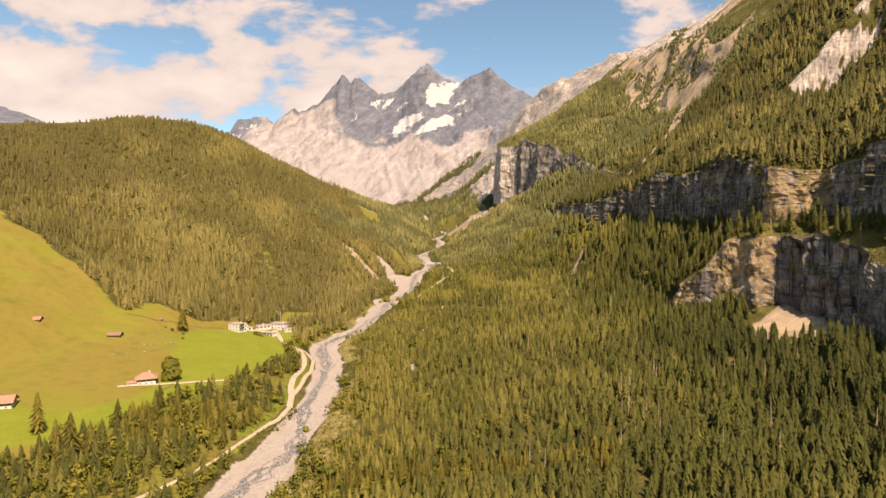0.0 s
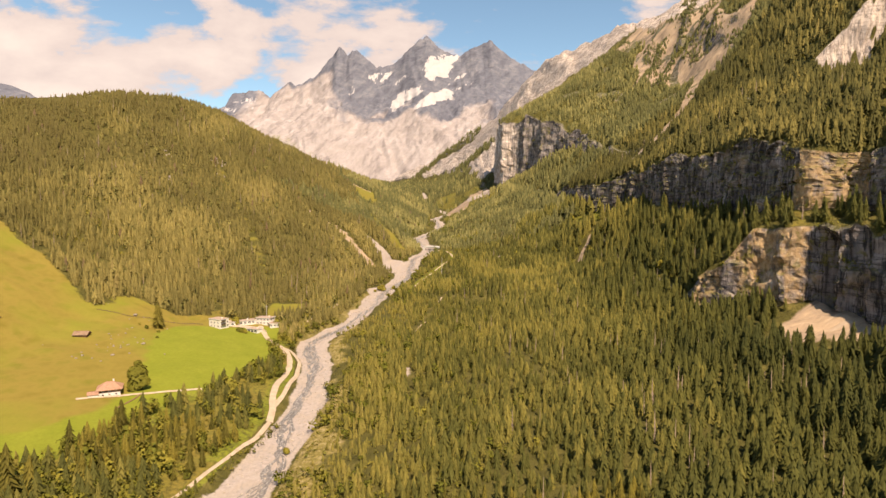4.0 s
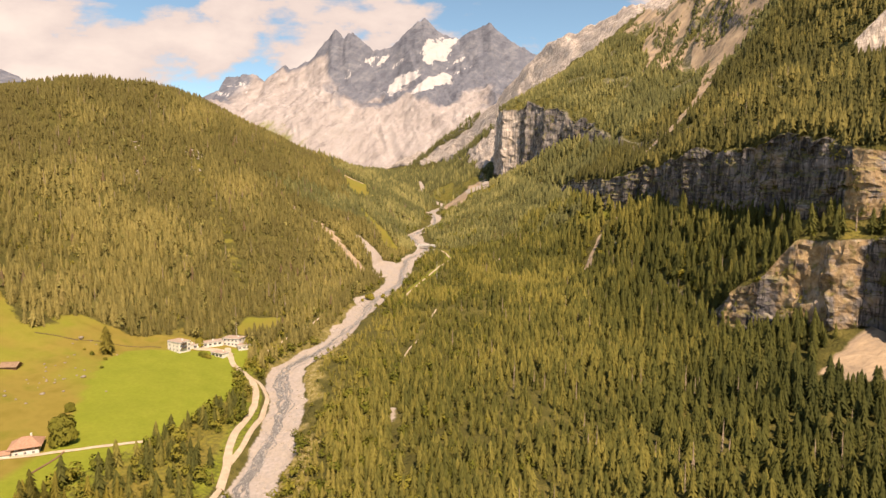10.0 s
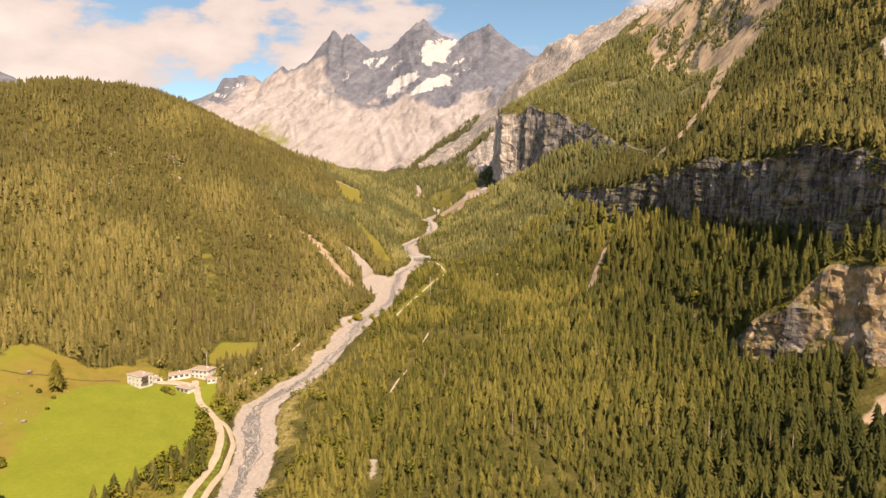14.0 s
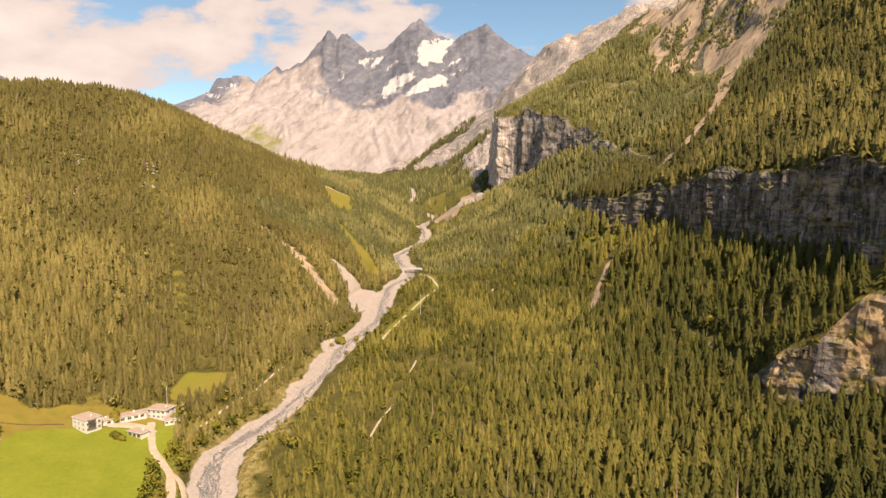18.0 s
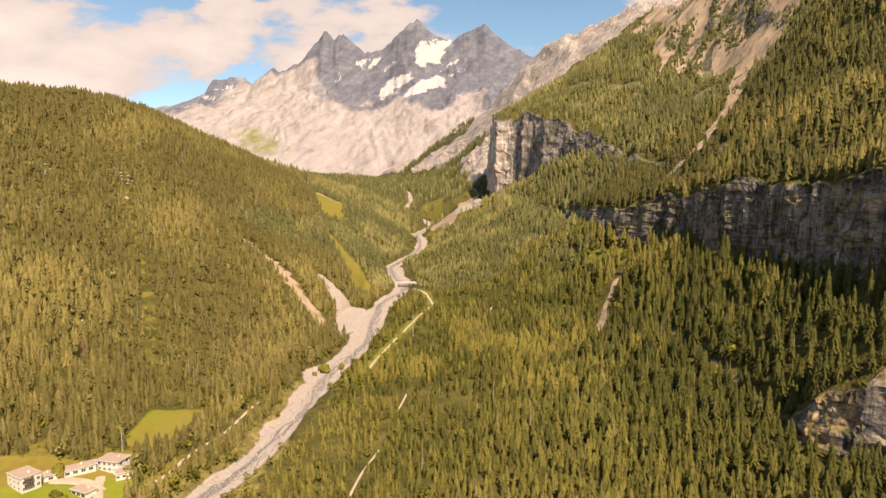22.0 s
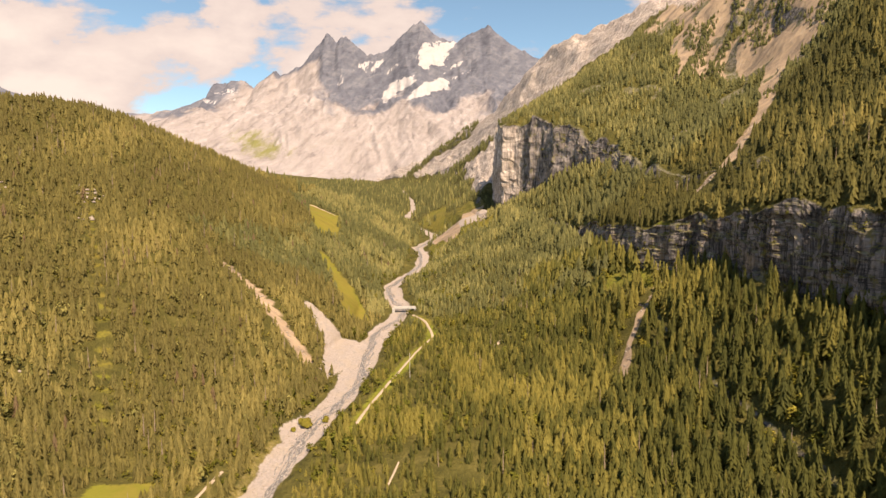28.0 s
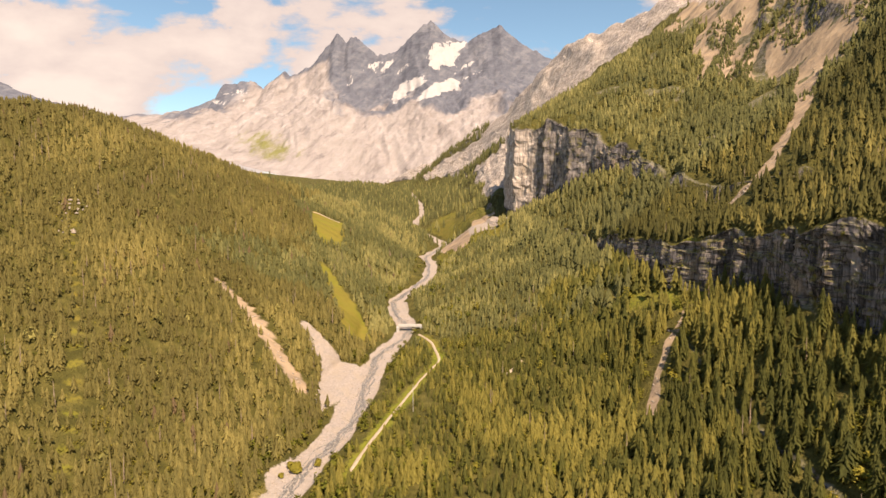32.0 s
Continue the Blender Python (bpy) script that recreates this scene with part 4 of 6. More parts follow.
# the spruce slope on the sunny side of the stream
i, pos, rg = zone(np.clip(0.070 + 0.022 * patchy, 0.02, 0.10) * (1 - 0.85 * fc["brush"]) * np.where((fu_ > 9.9) & (fy < 498), 0.55, np.where((fu_ > 9.9) & (fy < 540), 1.3, 1.0)), (fu_ > 7.03) & (fu_ < 11.05) & (fy > 170) & (fy < 600))
off = pos[:, 0] - river_at(pos[:, 1])[0] - river_at(pos[:, 1])[1]
tall_ = 4.6 + 3.2 * smooth(off, 5, 60) + 2.0 * smooth(off, 60, 230) + 1.8 * patchy[i]
old = smooth(pos[:, 0] + 0.1 * (pos[:, 1] - 400), 90, 190)
thin = rg.random(len(i)) > (0.50 + 0.12 * (pos[:, 1] < 400)) * old
pos, tall_, old, i = pos[thin], (tall_ * (1 + 0.60 * old))[thin], old[thin], i[thin]
# tall and nearest trees tinted darker, partly their tone, partly painted slope shade
right_near = (pos, tall_ * rg.normal(1, 0.17, len(i)).clip(0.45, 1.4), np.clip(rg.beta(3.5, 3.5, len(i)) * 0.55 + 0.25 - (0.17 + np.maximum(0.13 * smooth(pos[:, 1], 500, 590), 0.24 * (1 - smooth(pos[:, 1], 395, 450)))) * old + 0.10 * fbm(pos[:, 0] / 55, pos[:, 1] / 80, 0, 3, 72) + 0.20 * (1 - smooth(off[thin], 10, 90)) - 0.13 * (1 - smooth(pos[:, 1], 270, 370)) * smooth(pos[:, 0], 0, 60), 0, 0.85))
hero = (pos[:, 0] > -60) & (pos[:, 0] < 70) & (pos[:, 1] > 236) & (pos[:, 1] < 256)
heroes = [a[hero] for a in right_near[:2]]
right_near = [a[~hero] for a in right_near]
aged = old[~hero] > 0.45
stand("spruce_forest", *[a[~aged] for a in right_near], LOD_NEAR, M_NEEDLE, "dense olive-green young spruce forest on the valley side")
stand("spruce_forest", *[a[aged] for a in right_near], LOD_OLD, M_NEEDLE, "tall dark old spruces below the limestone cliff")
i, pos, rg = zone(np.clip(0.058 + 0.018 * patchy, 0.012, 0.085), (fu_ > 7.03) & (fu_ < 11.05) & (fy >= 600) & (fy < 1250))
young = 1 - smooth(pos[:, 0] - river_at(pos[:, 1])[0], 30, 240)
# the darker tint continues on the trees towards the cliff
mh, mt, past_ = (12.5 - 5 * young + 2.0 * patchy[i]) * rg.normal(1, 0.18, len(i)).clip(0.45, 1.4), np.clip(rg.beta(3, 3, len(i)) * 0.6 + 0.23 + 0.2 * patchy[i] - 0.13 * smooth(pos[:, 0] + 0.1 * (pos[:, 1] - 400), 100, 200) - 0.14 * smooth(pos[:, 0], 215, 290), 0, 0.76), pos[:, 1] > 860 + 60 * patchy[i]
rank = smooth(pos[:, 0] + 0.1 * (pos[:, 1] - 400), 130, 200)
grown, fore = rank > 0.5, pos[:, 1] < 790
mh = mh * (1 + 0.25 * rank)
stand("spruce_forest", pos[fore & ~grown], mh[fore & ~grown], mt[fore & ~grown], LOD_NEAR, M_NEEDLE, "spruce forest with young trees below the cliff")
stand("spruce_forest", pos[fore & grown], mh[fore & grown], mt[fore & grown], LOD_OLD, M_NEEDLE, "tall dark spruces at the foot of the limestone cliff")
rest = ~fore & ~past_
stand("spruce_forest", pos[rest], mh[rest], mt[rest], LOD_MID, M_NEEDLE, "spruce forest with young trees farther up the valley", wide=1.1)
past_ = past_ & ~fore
stand("spruce_forest", pos[past_], mh[past_], mt[past_], LOD_FAR, M_NEEDLE_HAZED, "green spruce forest below the rock buttress", wide=1.1)
# above the cliff
i, pos, rg = zone(np.clip(0.046 + 0.020 * patchy, 0.004, 0.075) * np.where((fu_ < 12.35) & (fy < 900), 2.0, 1.0), (fu_ >= 11.9) & (fu_ < 16.2) & (fy > 330) & (fy < 1400))
up_h, up_t, beyond = (12.8 - 3.5 * smooth(pos[:, 1], 700, 1200)) * rg.normal(1, 0.22, len(i)).clip(0.35, 1.5), np.clip(rg.beta(3, 3, len(i)) * 0.62 + 0.12 + 0.2 * fbm(pos[:, 0] / 50, pos[:, 1] / 80, 0, 3, 76), 0, 0.95), pos[:, 1] > 900
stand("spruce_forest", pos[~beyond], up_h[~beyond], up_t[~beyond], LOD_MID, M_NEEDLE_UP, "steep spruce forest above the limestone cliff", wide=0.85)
stand("spruce_forest", pos[beyond], up_h[beyond], up_t[beyond], LOD_FAR, M_NEEDLE_HAZED, "steep spruce forest round the rock buttress")
# the hill across the stream
i, pos, rg = zone(np.clip(0.066 + 0.012 * patchy, 0.02, 0.085) * np.where(fy > 900, 0.7, 1.0) * (near(fx, fy, ROAD) > 12), (fu_ > 1.88) & (fu_ < 4.0) & (fy > 430) & (fy < 1450) & (fx < -40))
dying = rg.random(len(i)) < 0.007
near_hill = pos[:, 1] < 620
hh = (9.8 + 1.8 * patchy[i]) * rg.normal(1, 0.18, len(i)).clip(0.45, 1.4)
tt_ = np.clip(rg.beta(3, 3, len(i)) * 0.5 + 0.24 - 0.18 * smooth(-pos[:, 0], 330, 460) + 0.22 * fbm(pos[:, 0] / 60, pos[:, 1] / 90, 0, 3, 74), 0, 0.97)
tt_ = np.where(dying, 1.0, tt_)
stand("spruce_forest", pos[near_hill], hh[near_hill], tt_[near_hill], LOD_NEAR, M_NEEDLE_HILL_HAZED, "dense brownish-green spruce forest on the hill", wide=0.88)
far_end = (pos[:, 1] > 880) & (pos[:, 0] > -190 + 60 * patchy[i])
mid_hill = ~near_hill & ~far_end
stand("spruce_forest", pos[mid_hill], hh[mid_hill], tt_[mid_hill], LOD_HILL, M_NEEDLE_HILL_HAZED, "dense brownish-green spruce forest on the far hillside", wide=1.1)
stand("spruce_forest", pos[far_end], hh[far_end], tt_[far_end], LOD_WOOD, M_NEEDLE_HAZED, "dense green spruce forest round the upper meadows", wide=1.4)
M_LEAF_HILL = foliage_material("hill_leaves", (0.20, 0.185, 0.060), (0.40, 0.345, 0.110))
ROUND = [broadleaf(rnd, 6, 8) for _ in range(4)]
i, pos, rg = zone(np.clip(0.004 + 0.008 * patchy, 0.0, 0.02), (fu_ > 2.0) & (fu_ < 3.9) & (fy > 490) & (fy < 1100) & (fx < -60))
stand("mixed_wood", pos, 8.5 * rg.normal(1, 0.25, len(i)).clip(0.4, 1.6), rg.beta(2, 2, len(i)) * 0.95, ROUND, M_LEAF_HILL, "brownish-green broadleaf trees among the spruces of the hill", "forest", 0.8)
# far up the valley
i, pos, rg = zone(np.clip(0.007 + 0.007 * patchy, 0.0, 0.025), ((fu_ > 1.9) & (fu_ < 12) & (fy > 1250) & (fy < 2900) & (fx > -420)))
stand("far_forest", pos, 15 * rg.normal(1, 0.2, len(i)).clip(0.4, 1.4), rg.beta(2, 2.2, len(i)) * 0.8, LOD_WOOD, M_NEEDLE_HAZED, "far spruce forest at the valley head")
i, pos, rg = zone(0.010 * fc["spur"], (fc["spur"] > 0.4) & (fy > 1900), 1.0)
stand("far_forest", pos, 17 * rg.normal(1, 0.2, len(i)).clip(0.4, 1.4), rg.beta(2, 2.2, len(i)) * 0.5, LOD_WOOD, M_NEEDLE_HAZED, "far dark spruce forest along a rocky spur")
# the belt between meadow and stream
i, pos, rg = zone(np.clip(0.034 + 0.016 * patchy, 0.006, 0.06), (fu_ > 3.0) & (fu_ < 4.3) & (fy > 150) & (fy < 520) & (near(fx, fy, ROAD) > np.where(fy > 435, 13, 5)))
belt_h = (9.2 - 2.6 * smooth(pos[:, 1], 380, 470)) * rg.normal(1, 0.25, len(i)).clip(0.35, 1.5)
belt_hero = (pos[:, 1] < 335) & (pos[:, 1] > 285)
tallest = np.array([(-171, 262, 24), (-202, 285, 21), (-162, 262, 20), (-171, 300, 15), (-161, 320, 14), (-154, 330, 13), (-183, 270, 16), (-150, 276, 15)])
tall_pos = np.array([(x, y, float(np.ravel(ground_z(x, y))[0])) for x, y, _ in tallest])
heroes = [np.concatenate([heroes[0], pos[belt_hero], tall_pos]), np.concatenate([heroes[1], belt_h[belt_hero], tallest[:, 2]])]
pos, belt_h, i = pos[~belt_hero], belt_h[~belt_hero], i[~belt_hero]
stand("spruce_belt", pos, belt_h, 0.15 + rg.beta(2, 2.2, len(i)) * 0.6, LOD_NEAR, M_NEEDLE, "belt of spruces between meadow and stream")
# bushes along the stream, in the clearings and on the young slope
i, pos, rg = zone(np.clip(0.012 + 0.02 * patchy, 0.0, 0.03), (fu_ > 3.3) & (fu_ < 9.4) & (fy > 200) & (fy < 1200) & (np.abs(fx - river_at(fy)[0]) < 130))
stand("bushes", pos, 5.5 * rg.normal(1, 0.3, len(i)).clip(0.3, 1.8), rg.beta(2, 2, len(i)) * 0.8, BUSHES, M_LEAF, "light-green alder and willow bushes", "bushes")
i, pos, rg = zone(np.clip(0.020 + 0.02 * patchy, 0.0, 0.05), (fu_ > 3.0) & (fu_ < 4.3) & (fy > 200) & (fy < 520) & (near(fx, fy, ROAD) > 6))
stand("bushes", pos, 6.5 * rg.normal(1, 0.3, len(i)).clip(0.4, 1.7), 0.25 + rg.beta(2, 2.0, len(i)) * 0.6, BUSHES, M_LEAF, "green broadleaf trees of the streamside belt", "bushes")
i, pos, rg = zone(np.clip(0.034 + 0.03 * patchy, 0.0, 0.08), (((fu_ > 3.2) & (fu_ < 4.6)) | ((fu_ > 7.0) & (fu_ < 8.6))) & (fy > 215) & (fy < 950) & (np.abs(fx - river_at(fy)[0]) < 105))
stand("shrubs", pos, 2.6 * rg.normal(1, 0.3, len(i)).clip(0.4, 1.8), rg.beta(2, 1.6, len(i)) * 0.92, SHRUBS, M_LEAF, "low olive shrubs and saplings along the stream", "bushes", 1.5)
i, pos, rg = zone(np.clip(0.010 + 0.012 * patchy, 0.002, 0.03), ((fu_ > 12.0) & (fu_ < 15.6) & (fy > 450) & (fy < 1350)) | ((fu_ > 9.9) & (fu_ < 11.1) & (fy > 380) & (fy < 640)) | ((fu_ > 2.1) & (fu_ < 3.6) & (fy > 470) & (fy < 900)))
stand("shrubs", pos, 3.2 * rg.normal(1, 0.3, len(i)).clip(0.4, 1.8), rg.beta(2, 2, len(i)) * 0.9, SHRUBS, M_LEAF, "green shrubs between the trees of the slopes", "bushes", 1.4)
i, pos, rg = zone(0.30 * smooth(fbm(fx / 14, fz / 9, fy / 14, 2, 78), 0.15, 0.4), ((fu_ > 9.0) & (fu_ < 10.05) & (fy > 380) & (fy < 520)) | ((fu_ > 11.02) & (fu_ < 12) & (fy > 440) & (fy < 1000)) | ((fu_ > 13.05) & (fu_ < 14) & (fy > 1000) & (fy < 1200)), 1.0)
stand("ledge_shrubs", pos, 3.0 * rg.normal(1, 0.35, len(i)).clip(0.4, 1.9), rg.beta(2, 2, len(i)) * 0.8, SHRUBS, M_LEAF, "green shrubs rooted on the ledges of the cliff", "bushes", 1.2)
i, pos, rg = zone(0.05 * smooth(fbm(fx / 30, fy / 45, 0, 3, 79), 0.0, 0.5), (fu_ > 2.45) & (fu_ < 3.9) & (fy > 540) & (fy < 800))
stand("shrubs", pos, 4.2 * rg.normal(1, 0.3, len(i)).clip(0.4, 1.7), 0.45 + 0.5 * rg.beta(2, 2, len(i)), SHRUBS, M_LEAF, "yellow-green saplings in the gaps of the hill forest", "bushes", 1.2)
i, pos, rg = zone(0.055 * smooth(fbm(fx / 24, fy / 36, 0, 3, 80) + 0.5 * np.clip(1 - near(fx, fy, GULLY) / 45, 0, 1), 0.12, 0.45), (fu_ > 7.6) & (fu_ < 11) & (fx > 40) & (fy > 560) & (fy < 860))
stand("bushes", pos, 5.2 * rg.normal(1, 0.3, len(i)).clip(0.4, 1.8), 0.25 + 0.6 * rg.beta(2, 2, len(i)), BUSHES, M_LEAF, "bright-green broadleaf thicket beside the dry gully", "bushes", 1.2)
bank = near(fx, fy, ROAD)
i, pos, rg = zone(0.13 * (bank > 1.8) * (bank < 6.5) * (fx > np.interp(fy, [230, 254, 276, 296, 318, 350], [-134, -120, -111, -106.5, -100.5, -95.8])), (fy > 225) & (fy < 345) & (fx < -80), 1.0)
stand("bushes", pos, 2.8 * rg.normal(1, 0.35, len(i)).clip(0.4, 1.8), rg.beta(2, 2, len(i)) * 0.8, SHRUBS, M_LEAF, "olive bushes between the gravel road and the stream bed", "bushes", 1.3)
# dwarf pines in patches on the scree
rib_d = np.minimum.reduce([near(fx, fy, ln) for ln in RIBS])
i, pos, rg = zone(0.05 * smooth(vnoise(fx / 26, fy / 60, 0, 77), 0.12, 0.3) + 0.16 * np.clip(1.5 - rib_d / 8, 0, 1), (fu_ > 14.2) & (fu_ < 17) & (fy > 900) & (fy < 1400) & (fc["scree"] > 0.3), 1.0)
stand("dwarf_pines", pos, 5.5 * rg.normal(1, 0.3, len(i)).clip(0.4, 1.8), rg.beta(2, 2, len(i)) * 0.55, LOD_WOOD, M_NEEDLE_HAZED, "dark-green dwarf pines in patches on the scree", "bushes", 1.5)
# grey dead trunks and snags standing among the living trees
i, pos, rg = zone(np.full(len(fx), 0.0012), (fu_ > 1.9) & (fu_ < 3.6) & (fy > 500) & (fy < 1150))
j, pos2, _ = zone(np.full(len(fx), 0.0011), (((fu_ > 12) & (fu_ < 14.6)) | ((fu_ > 7.4) & (fu_ < 11))) & (fy > 230) & (fy < 900))
pos = np.concatenate([pos, pos2])
i, pos3, _ = zone(np.clip(0.10 + 0.05 * patchy, 0.03, 0.16) * fc["brush"], (fu_ > 3.4) & (fu_ < 8.6) & (fy > 215) & (fy < 700))
stand("brushwood", pos3, 1.3 * rg.normal(1, 0.35, len(i)).clip(0.4, 2.0), 0.5 + 0.5 * rg.beta(2, 2, len(i)), SHRUBS, M_LEAF, "yellowish dry brushwood on the gravel banks", "bushes", 1.5)
M_DEAD = plain("silvered_deadwood", (0.17, 0.125, 0.085), (0.29, 0.22, 0.155), 0.8, 0.9)
stand("dead_trees", pos, rg.uniform(9, 17, len(pos)), np.ones(len(pos)), SNAGS, M_DEAD, "silver-grey dead spruces standing in the forest", "dead trees", 0.8)


# ---- single trees near the start ----
def hero_material():
    k = Mat("spruce_boughs", 0.75, spec=0.12)
    r = k.n.new("ShaderNodeObjectInfo").outputs["Random"]
    c = k.ramp(r, (0.0, (0.100, 0.092, 0.020)), (1.0, (0.300, 0.242, 0.044)))
    c = k.mix(1.0, c, k.ramp(k.noise(14.0, 4), (0.25, 0.62), (0.75, 1.15)), "MULTIPLY")
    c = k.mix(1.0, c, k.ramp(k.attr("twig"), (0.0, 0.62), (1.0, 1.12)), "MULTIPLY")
    return thin_leaf(k, c)


M_HERO = hero_material()


def mesh_from(name, co, faces, mat, attrs=None):
    me = bpy.data.meshes.new(name)
    fill(me, np.asarray(co, float), np.asarray(faces), attrs)
    me.materials.append(mat)
    return me


def child(name, me, parent, label=""):
    ob = new(name, me)
    ob.parent = parent
    return tagged(ob, label)


def cone_arrays(r0, r1, z0, z1, n=7):
    a = np.linspace(0, 2 * math.pi, n, endpoint=False)
    co = [(r0 * math.cos(t), r0 * math.sin(t), z0) for t in a] + [(r1 * math.cos(t), r1 * math.sin(t), z1) for t in a]
    return co, [(i, (i + 1) % n, n + (i + 1) % n, n + i) for i in range(n)]


TRUNK = mesh_from("trunk", *cone_arrays(0.018, 0.003, -0.02, 0.96), M_BARK)
spruces = []
for w in (0.23, 0.25, 0.28, 0.24):
    tv, tt, tw, nrm = conifer(rnd, 12, 8, w, crook=1.3)
    root = tagged(new("spruce_tree"), "olive-green spruce tree rising from the dense forest", "tree", "spruces of the near slope")
    child("trunk", TRUNK, root)
    crown = mesh_from("crown", tv, tt, M_HERO, dict(twig=tw))
    soft_normals(crown, nrm)
    child("crown", crown, root)
    spruces.append(root)
rg = np.random.default_rng(9)
for n, (p, hgt) in enumerate(zip(*heroes)):
    m = pose(p[0], p[1], p[2] - 0.1, 0, 0, float(rg.uniform(0, 360))) @ Matrix.Diagonal((hgt, hgt, hgt, 1))
    if n < len(spruces):
        spruces[n].matrix_basis = m
    else:
        s = spruces[n % len(spruces)]
        t = s.copy()
        scene.collection.objects.link(t)
        t.matrix_basis = m
        for c in s.children:
            k = c.copy()
            scene.collection.objects.link(k)
            k.parent = t
    if p[0] < -120:
        tagged(spruces[n] if n < len(spruces) else t, "olive-green spruce tree between meadow and stream", "tree", "spruces of the stream belt")


# ---- shared building blocks ----
def part(name, bm, material, parent, label=""):
    me = bpy.data.meshes.new(name)
    bm.to_mesh(me)
    bm.free()
    me.materials.append(material)
    ob = new(name, me)
    ob.parent = parent
    return tagged(ob, label)


def box(bm, x0, x1, y0, y1, z0, z1, bevel=0.0):
    """Adds a box, its edges broken where a bevel is given."""
    r = bmesh.ops.create_cube(bm, size=1.0, matrix=Matrix.Translation(((x0 + x1) / 2, (y0 + y1) / 2, (z0 + z1) / 2)) @ Matrix.Diagonal((x1 - x0, y1 - y0, z1 - z0, 1)))
    if bevel:
        es = list({e for v in r["verts"] for e in v.link_edges})
        bmesh.ops.bevel(bm, geom=es, offset=bevel, segments=1, affect="EDGES", profile=0.5)
    return bm


def prism(bm, outline, z0, z1):
    """Adds an upright prism over a closed plan outline."""
    lo, hi = [bm.verts.new((x, y, z0)) for x, y in outline], [bm.verts.new((x, y, z1)) for x, y in outline]
    n = len(outline)
    bm.faces.new(hi)
    bm.faces.new(lo[::-1])
    for i in range(n):
        bm.faces.new((lo[i], lo[(i + 1) % n], hi[(i + 1) % n], hi[i]))
    return bm


def thing(name, x, y, z, turn, label, category, group=""):
    root = tagged(new(name), label, category, group)
    root.matrix_basis = pose(x, y, z, 0, 0, turn)
    return root


M_PLASTER = plain("white_plaster", (0.70, 0.64, 0.58), (0.80, 0.75, 0.69), 0.6, 0.85, 0.01)
M_FLATROOF = plain("gravel_roof", (0.36, 0.26, 0.20), (0.46, 0.34, 0.27), 0.8, 0.9, 0.02)
M_EDGE = plain("pale_metal_trim", (0.62, 0.58, 0.54), (0.72, 0.68, 0.64), 1.5, 0.5, 0, 0.2)
M_TILE = plain("faded_clay_shingles", (0.36, 0.195, 0.125), (0.48, 0.285, 0.195), 1.2, 0.85, 0.03)
M_OLDROOF = plain("weathered_brown_shingles", (0.22, 0.14, 0.09), (0.36, 0.24, 0.16), 1.2, 0.9, 0.03)
M_TIMBER = plain("weathered_timber", (0.14, 0.075, 0.04), (0.26, 0.15, 0.085), 1.2, 0.8, 0.02, stretch=(0.4, 0.4, 6))
M_STONE = plain("limestone_boulder", (0.30, 0.25, 0.21), (0.52, 0.44, 0.37), 0.7, 0.9, 0.05)
M_FIELDSTONE = plain("lichened_fieldstone", (0.19, 0.155, 0.115), (0.37, 0.31, 0.24), 0.7, 0.9, 0.05)
M_CONCRETE = plain("concrete", (0.46, 0.43, 0.40), (0.60, 0.57, 0.53), 0.7, 0.85, 0.02)
M_GRAVELROAD = plain("gravel_track", (0.41, 0.32, 0.23), (0.54, 0.425, 0.315), 0.35, 0.95, 0.03)
M_RAIL = plain("dark_rail", (0.09, 0.06, 0.045), (0.14, 0.10, 0.07), 3.0, 0.7)
glass = Mat("window_glass", 0.08, spec=0.6)
M_PANE = glass.color(glass.ramp(glass.noise(0.4), (0.3, (0.03, 0.035, 0.04)), (0.7, (0.06, 0.065, 0.07))))


def window(root, x, y, z, face, w=1.4, h=1.3):
    """A framed window on an outer wall. face: the outward direction in degrees, 0 along +x."""
    bm = bmesh.new()
    t = 0.09
    for a, b, c, d in ((-w / 2, w / 2, h / 2 - t, h / 2), (-w / 2, w / 2, -h / 2, -h / 2 + t), (-w / 2, -w / 2 + t, -h / 2 + t, h / 2 - t), (w / 2 - t, w / 2, -h / 2 + t, h / 2 - t), (-t / 2, t / 2, -h / 2 + t, h / 2 - t)):
        box(bm, -0.05, 0.06, a, b, c, d)
    box(bm, -0.05, 0.16, -w / 2 - 0.1, w / 2 + 0.1, -h / 2 - 0.08, -h / 2 - 0.003)
    fr = part("window", bm, M_EDGE, root)
    fr.matrix_basis = pose(x, y, z, 0, 0, face)
    part("pane", box(bmesh.new(), -0.02, 0.025, -w / 2 + t, w / 2 - t, -h / 2 + t, h / 2 - t), M_PANE, fr, "dark glass pane")


